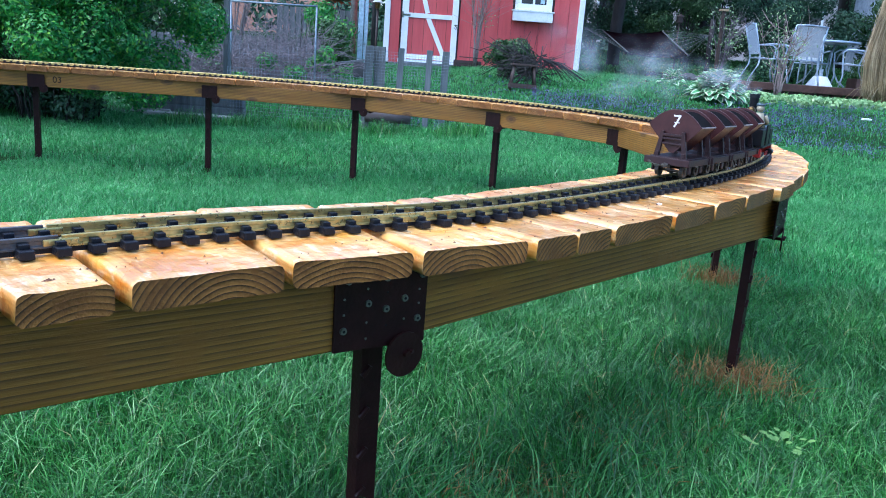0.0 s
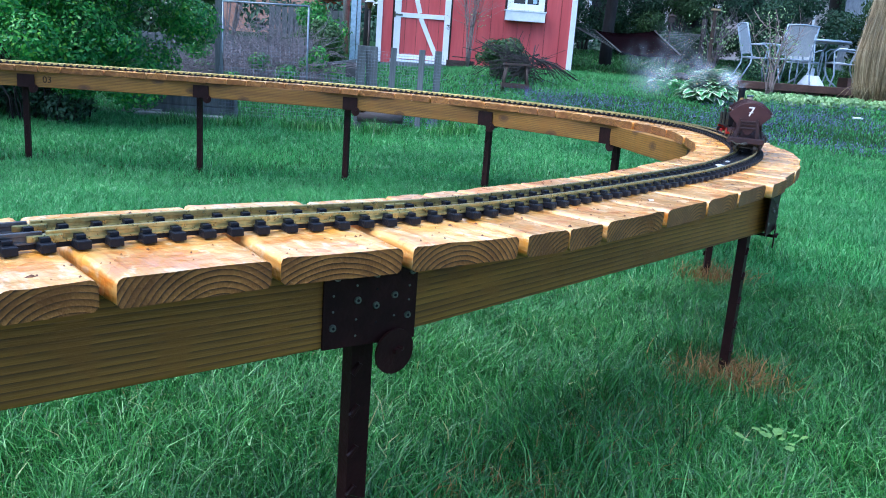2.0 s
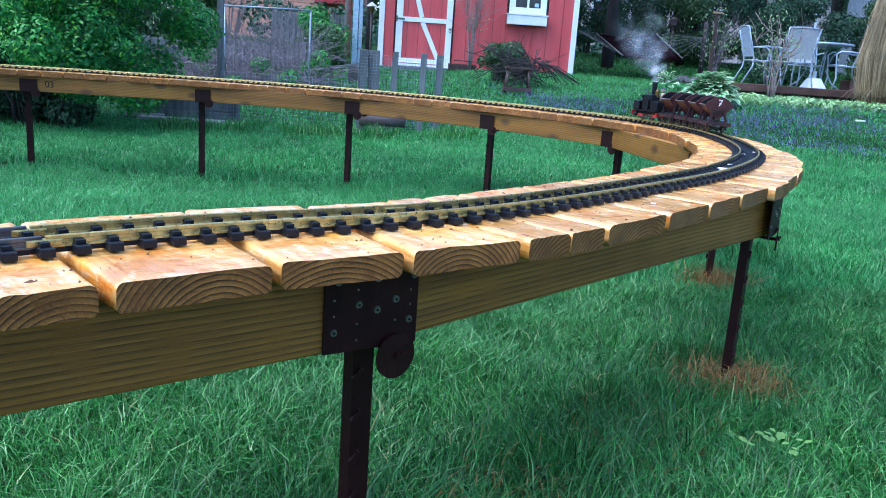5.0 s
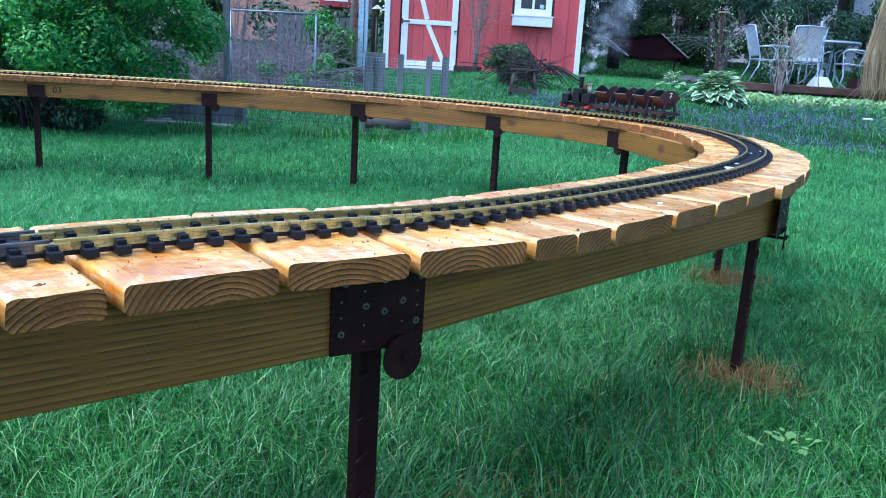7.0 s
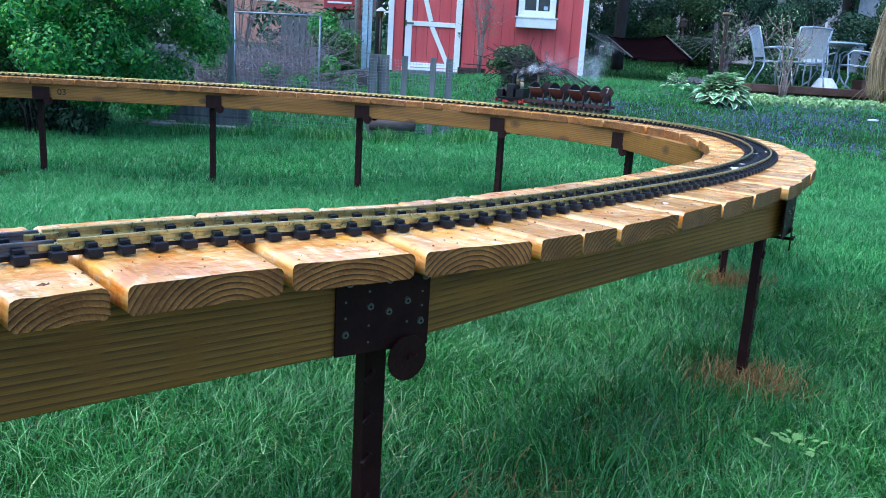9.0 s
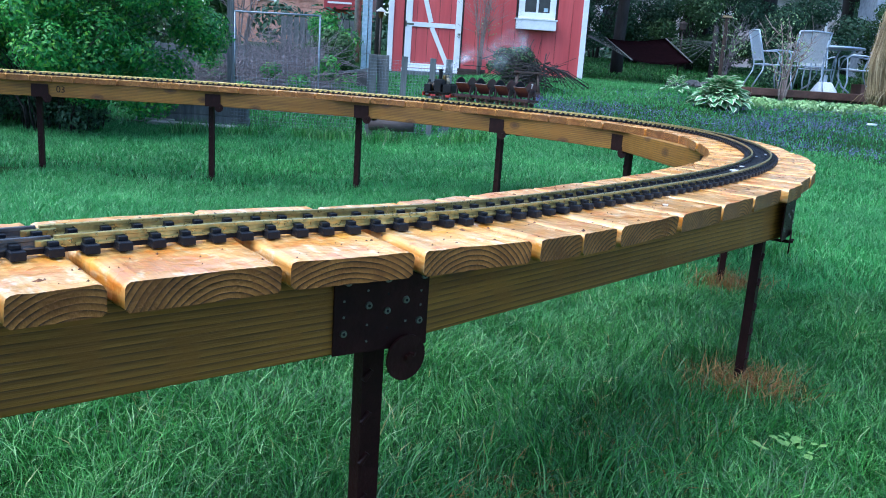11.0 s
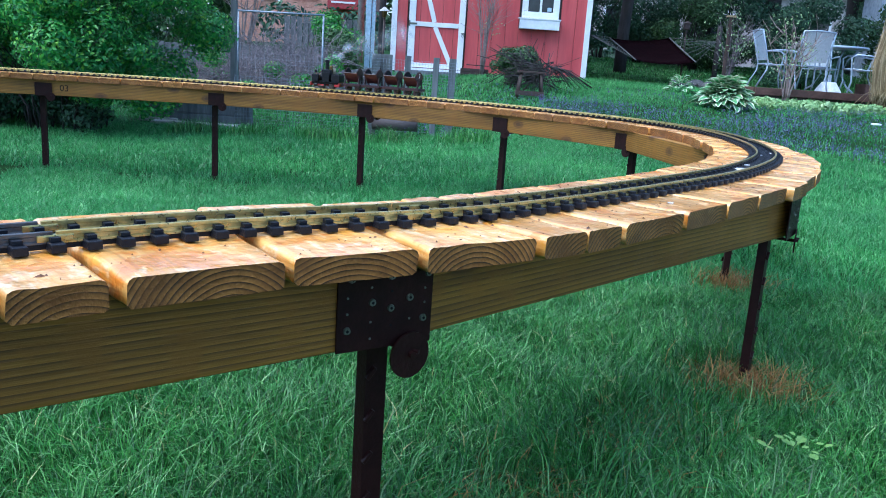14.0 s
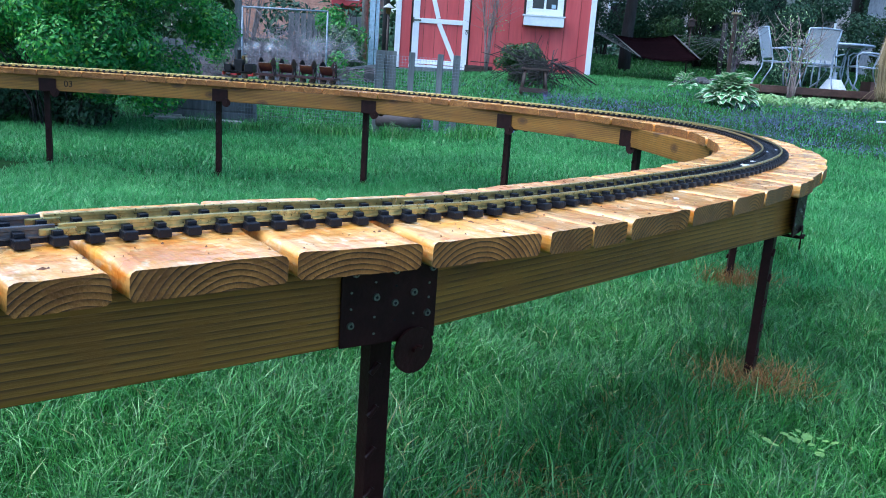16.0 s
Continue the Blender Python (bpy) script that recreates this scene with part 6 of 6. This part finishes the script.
def build_beside_shed():
    b = empty("blue_boards", "pale blue painted boards beside the shed", "boards", m=pose(-1.53, 14.1, on_ground(-1.5, 14.1)))
    for k, w in enumerate((0.09, 0.06)):
        part("board", box(w, 0.05, 2.6, (-0.06 + 0.085 * k, 0.02 * k, 1.3), 0.004), M_BLUEPAINT, b)
    u = part("utility_pole", tube([(-1.95, 16.0, on_ground(-1.95, 16) - 0.05), (-1.95, 16.0, 6.5)], 0.065, 14), M_STONE, None)
    tagged(u, "tall pale weathered utility pole", "pole")
    d = part("dark_post", tube([(-1.31, 13.6, on_ground(-1.31, 13.6) - 0.05), (-1.31, 13.6, 3.0)], 0.055, 10), M_BARK, None)
    tagged(d, "dark rough tree trunk beside the shed", "trunk")
    x, y = -1.13, 12.0
    lp = empty("garden_lantern", "garden lantern on a thin dark post", "lantern", m=pose(x, y, on_ground(x, y)))
    part("pole", tube([(0, 0, -0.02), (0, 0, 0.92)], 0.013, 8), M_DARKWOOD, lp)
    part("lamp_body", cyl(0.032, 0.09, (0, 0, 0.965), None, 6, 0.05), M_COPPER, lp, "brass lantern body")
    part("lamp_roof", cyl(0.085, 0.06, (0, 0, 1.035), None, 12, 0.01), M_STONE, lp)
    # lamp post in the far shrubs and the feeder post
    for x, y, h in ((4.25, 16.0, 1.05),):
        f = empty("garden_lantern", "small dark lantern among the far shrubs", "lantern", m=pose(x, y, on_ground(x, y)))
        part("pole", tube([(0, 0, -0.02), (0, 0, h - 0.1)], 0.014, 8), M_DARKWOOD, f)
        part("lamp_body", box(0.10, 0.10, 0.12, (0, 0, h - 0.06), 0.01), M_DARKWOOD, f)
        part("lamp_roof", cyl(0.10, 0.05, (0, 0, h + 0.02), None, 4, 0.01), M_DARKWOOD, f)
    x, y = 3.86, 12.2
    f = empty("feeder_post", "dark slim square post with a small tan cap", "post", m=pose(x, y, on_ground(x, y)))
    part("post_shaft", box(0.045, 0.045, 1.08, (0, 0, 0.53), 0.006), M_DARKWOOD, f)
    part("cap", box(0.12, 0.09, 0.028, (0, 0, 1.082), 0.006), M_TAN, f)


build_beside_shed()


def build_hammock():
    a, b, c, d = Vector((2.63, 15.0, 1.28)), Vector((3.75, 15.2, 1.35)), Vector((4.0, 14.2, 0.93)), Vector((2.94, 14.0, 0.90))
    h = empty("hammock", "dark maroon cloth hammock slung on pale ropes", "hammock")
    n = 14
    bm = bmesh.new()
    g = []
    for i in range(n + 1):
        u = i / n
        row = []
        for j in range(7):
            w = j / 6
            q = (a * (1 - u) + b * u) * (1 - w) + (d * (1 - u) + c * u) * w
            q.z -= 0.055 * 4 * u * (1 - u) + 0.03 * 4 * w * (1 - w)
            row.append(bm.verts.new(q))
        g.append(row)
    for i in range(n):
        for j in range(6):
            bm.faces.new((g[i][j], g[i + 1][j], g[i + 1][j + 1], g[i][j + 1]))
    ext = bmesh.ops.solidify(bm, geom=bm.faces[:], thickness=0.012)
    bmesh.ops.recalc_face_normals(bm, faces=bm.faces)
    part("cloth", bm, M_MAROON, h, "", None, True)
    lft, rgt = Vector((2.20, 14.5, 1.28)), Vector((4.55, 15.0, 1.33))
    for end, p, q in ((lft, a, d), (rgt, b, c)):
        part("spreader_bar", tube([p, q], 0.011, 8), M_ROPE, h)
        rp = bmesh.new()
        for k in range(7):
            tube([p + (q - p) * k / 6, end], 0.0035, 4, rp)
        part("ropes", rp, M_ROPE, h)
    for x, y in ((2.17, 14.5), (4.58, 15.0)):
        pst = part("hammock_post", tube([(x, y, on_ground(x, y) - 0.05), (x, y, 1.6)], 0.045, 10), M_BARK, None)
        tagged(pst, "dark round post holding the hammock", "post", "hammock posts")
    rng = random.Random(9)
    for k in range(14):
        x, y = rng.uniform(3.4, 4.5), rng.uniform(13.2, 13.9)
        bm = bmesh.new()
        bmesh.ops.create_icosphere(bm, subdivisions=2, radius=rng.uniform(0.07, 0.15))
        for v in bm.verts:
            v.co *= 1 + 0.5 * noise.noise(v.co * 9 + Vector((k, 0, 0)))
            v.co.z *= 0.7
        ob = part("rock", bm, M_RUBBLE, None, "", pose(x, y, on_ground(x, y) + 0.05, 0, 0, 40 * k))
        tagged(ob, "dark wet rock in a heap below the hammock", "rock", "rock heap")


build_hammock()


def build_patio():
    z = 0.59
    p = tagged(new("patio_deck"), "low reddish-brown wooden patio deck", "deck")
    for k in range(16):
        part("board", box(3.6, 0.134, 0.03, (5.9, 11.57 + 0.14 * k, z - 0.015), 0.004), M_DECKWOOD, p)
    part("fascia", box(3.6, 0.035, 0.10, (5.9, 11.48, z - 0.05), 0.005), M_DECKWOOD, p)
    part("side_fascia", box(0.035, 2.2, 0.10, (4.1, 12.6, z - 0.05), 0.005), M_DECKWOOD, p)
    for k in range(18):
        part("skirt_board", box(0.15, 0.025, 0.24, (4.18 + 0.2 * k, 11.52, z - 0.215), 0.004), M_DARKWOOD, p)
    rt = part("steps", box(0.9, 0.35, 0.16, (7.0, 13.6, z + 0.08), 0.006), M_DECKWOOD, None)
    tagged(rt, "reddish-brown wooden steps on the patio", "steps")


build_patio()


def build_chair():
    """A metal garden chair with a sling seat; it faces +x and stands on z 0."""
    ch = empty("garden_chair", "pale blue-grey metal garden chair with white sling", "chair", "chairs on the patio")
    for s in (-1, 1):
        y = s * 0.27
        part("front_leg", tube([(0.26, y, 0.01), (0.22, y, 0.2), (0.25, y, 0.42), (0.27, y, 0.60), (0.20, y, 0.655), (0.0, y, 0.65), (-0.22, y, 0.62)], 0.014, 8), M_CHAIR, ch)
        part("rear_leg", tube([(-0.32, y, 0.01), (-0.26, y, 0.14), (-0.18, y, 0.30), (-0.17, y, 0.42), (-0.25, y, 0.70), (-0.33, y, 0.97)], 0.014, 8), M_CHAIR, ch)
        part("side_rail", tube([(0.25, y * 0.93, 0.42), (0.0, y * 0.93, 0.40), (-0.17, y * 0.93, 0.41)], 0.012, 8), M_CHAIR, ch)
    part("top_rail", tube([(-0.33, -0.27, 0.97), (-0.345, 0, 0.985), (-0.33, 0.27, 0.97)], 0.014, 8), M_CHAIR, ch)
    part("front_rail", tube([(0.25, -0.26, 0.42), (0.25, 0.26, 0.42)], 0.012, 8), M_CHAIR, ch)
    part("back_rail", tube([(-0.17, -0.26, 0.41), (-0.17, 0.26, 0.41)], 0.012, 8), M_CHAIR, ch)
    path = [(0.25, 0.425), (0.12, 0.405), (-0.02, 0.40), (-0.14, 0.415), (-0.185, 0.47), (-0.225, 0.62), (-0.285, 0.82), (-0.33, 0.965)]
    for name, seg in (("seat", path[:4]), ("backrest", path[4:])):
        bm = bmesh.new()
        g = [[bm.verts.new((x - (0.0), y, z)) for y in (-0.245, -0.08, 0.08, 0.245)] for x, z in seg]
        for i in range(len(g) - 1):
            for j in range(3):
                bm.faces.new((g[i][j], g[i + 1][j], g[i + 1][j + 1], g[i][j + 1]))
        bmesh.ops.solidify(bm, geom=bm.faces[:], thickness=0.006)
        bmesh.ops.recalc_face_normals(bm, faces=bm.faces)
        part(name, bm, M_SLING, ch, "white woven sling")
    return ch


def build_seating():
    z = 0.59
    first = build_chair()
    first.scale = (0.88, 0.88, 0.88)
    first.matrix_basis = pose(4.85, 13.0, z, 0, 0, -2) @ Matrix.Scale(0.88, 4)
    copy_thing(first, pose(5.27, 12.75, z, 0, 0, 92))
    copy_thing(first, pose(6.22, 12.95, z, 0, 0, 170))
    copy_thing(first, pose(6.05, 14.1, z, 0, 0, -95))
    t = empty("garden_table", "round pale blue-grey metal garden table", "table", m=pose(5.95, 13.4, z))
    part("tabletop", cyl(0.48, 0.022, (0, 0, 0.70), None, 36, None, 0.005), M_CHAIR, t)
    part("rim", tube([(0.485 * math.cos(a), 0.485 * math.sin(a), 0.69) for a in [k * math.pi / 18 for k in range(37)]], 0.016, 6), M_CHAIR, t)
    for k in range(4):
        a = radians(45 + 90 * k)
        c, s = math.cos(a), math.sin(a)
        part("leg", tube([(0.40 * c, 0.40 * s, 0.69), (0.22 * c, 0.22 * s, 0.50), (0.16 * c, 0.16 * s, 0.28), (0.26 * c, 0.26 * s, 0.10), (0.38 * c, 0.38 * s, 0.01)], 0.014, 8), M_CHAIR, t)
    u = empty("umbrella_base", "pale cone-shaped umbrella base on the patio", "umbrella base", m=pose(5.72, 12.9, z))
    part("cone", cyl(0.20, 0.15, (0, 0, 0.075), None, 24, 0.10, 0.006), M_SLING, u)
    part("socket", cyl(0.03, 0.12, (0, 0, 0.20), None, 12), M_CHAIR, u)


build_seating()


def build_far_houses():
    def house(name, label, x0, x1, y, ht, mat, roofmat, windows, depth=6.0):
        h = empty(name, label, "house", m=pose((x0 + x1) / 2, y, 0.3))
        w = x1 - x0
        n = int(ht / 0.22)
        part("wall", box(w, depth, ht, (0, depth / 2, ht / 2), 0.01), mat, h)
        for k in range(n):
            part("siding", box(w + 0.02, 0.03, 0.205, (0, -0.01, 0.11 + 0.22 * k), 0.006), mat, h)
        rf = bmesh.new()
        vs = [rf.verts.new(q) for q in ((-w / 2 - 0.3, -0.4, ht), (w / 2 + 0.3, -0.4, ht), (w / 2 + 0.3, depth + 0.4, ht), (-w / 2 - 0.3, depth + 0.4, ht), (-w / 2 - 0.3, depth / 2, ht + 1.8), (w / 2 + 0.3, depth / 2, ht + 1.8))]
        for f in ((0, 1, 5, 4), (2, 3, 4, 5), (0, 4, 3), (1, 2, 5), (3, 2, 1, 0)):
            rf.faces.new([vs[i] for i in f])
        part("roof", rf, roofmat, h)
        for wx, wz, ww, wh in windows:
            win = part("window", box(ww, 0.03, wh, (wx, -0.045, wz), 0.0), M_GLASS, h)
            for cx in (wx - ww / 2, wx + ww / 2):
                part("window_frame", box(0.08, 0.05, wh + 0.16, (cx, -0.055, wz), 0.004), M_WHITE, win)
            for cz in (wz - wh / 2, wz + wh / 2):
                part("window_frame", box(ww + 0.08, 0.045, 0.08, (wx, -0.055, cz), 0.004), M_WHITE, win)
        return h
    house("house", "far beige house with clapboard siding", 3.5, 13.5, 30.0, 3.6, M_BEIGE, M_GREYWOOD, [(0.8, 2.2, 1.0, 1.1), (4.0, 2.2, 1.0, 1.1), (-3.0, 2.2, 1.0, 1.1)])
    house("house", "pale grey-blue house with clapboard siding", 9.05, 14.0, 18.5, 3.4, M_GREYHOUSE, M_GREYWOOD, [(0.5, 1.8, 0.9, 1.1)], 0.8)
    h = house("house", "far orange brick shop with a red awning", -8.2, -3.4, 30.0, 4.6, M_ORANGE, M_GREYWOOD, [(-1.1, 2.7, 0.6, 1.0), (0.3, 2.8, 0.5, 0.9)])
    dr = part("door", box(0.66, 0.06, 1.9, (1.75, -0.05, 0.98), 0.01), M_DOORRED, h, "orange-red glazed door")
    part("pane", box(0.36, 0.03, 0.5, (1.75, -0.085, 1.60)), M_GLASS, dr)
    aw = box(1.15, 0.6, 0.75, (1.60, -0.35, 2.35), 0.03)
    awn = part("awning", aw, M_SIGNRED, h, "dark red awning with white lettering bars")
    part("lettering_bar", box(0.34, 0.01, 0.10, (1.52, -0.657, 2.42)), M_PAINTWHITE, awn)
    part("lettering_bar", box(0.85, 0.01, 0.06, (1.58, -0.657, 2.20)), M_PAINTWHITE, awn)
    # hedge that closes the far side of the garden
    rng = np.random.default_rng(51)
    rows = [(rng.uniform(-16, 20), rng.uniform(23, 25), rng.uniform(0.4, 1.6), 0.8, 0.5, 0.6) for _ in range(90)]
    v, t = leaf_cloud(rng, rows, 16000, 0.2)
    ob = new("far_hedge", tri_mesh("far_hedge", v, t, M_DARKLEAF))
    tagged(ob, "dark green hedge beyond the garden", "hedge", kind="stuff")
    rows = [(x, rng.uniform(38, 42), rng.uniform(1.0, 5.0), 2.4, 1.2, 2.0) for x in np.linspace(-40, 45, 110)]
    v, t = leaf_cloud(rng, rows, 22000, 0.5)
    ob = new("far_woods", tri_mesh("far_woods", v, t, M_MIDLEAF))
    tagged(ob, "spring woods beyond the houses", "woods", kind="stuff")


build_far_houses()


def build_marker():
    x, y = 4.50, 8.85
    bm = box(0.10, 0.05, 0.018, (0, 0, 0), 0.006)
    ob = part("white_stone", bm, M_WHITE, None, "", pose(x, y, on_ground(x, y) + 0.05, 4, 0, 12))
    tagged(ob, "small flat white stone lying in the grass", "stone")


build_marker()


motions()
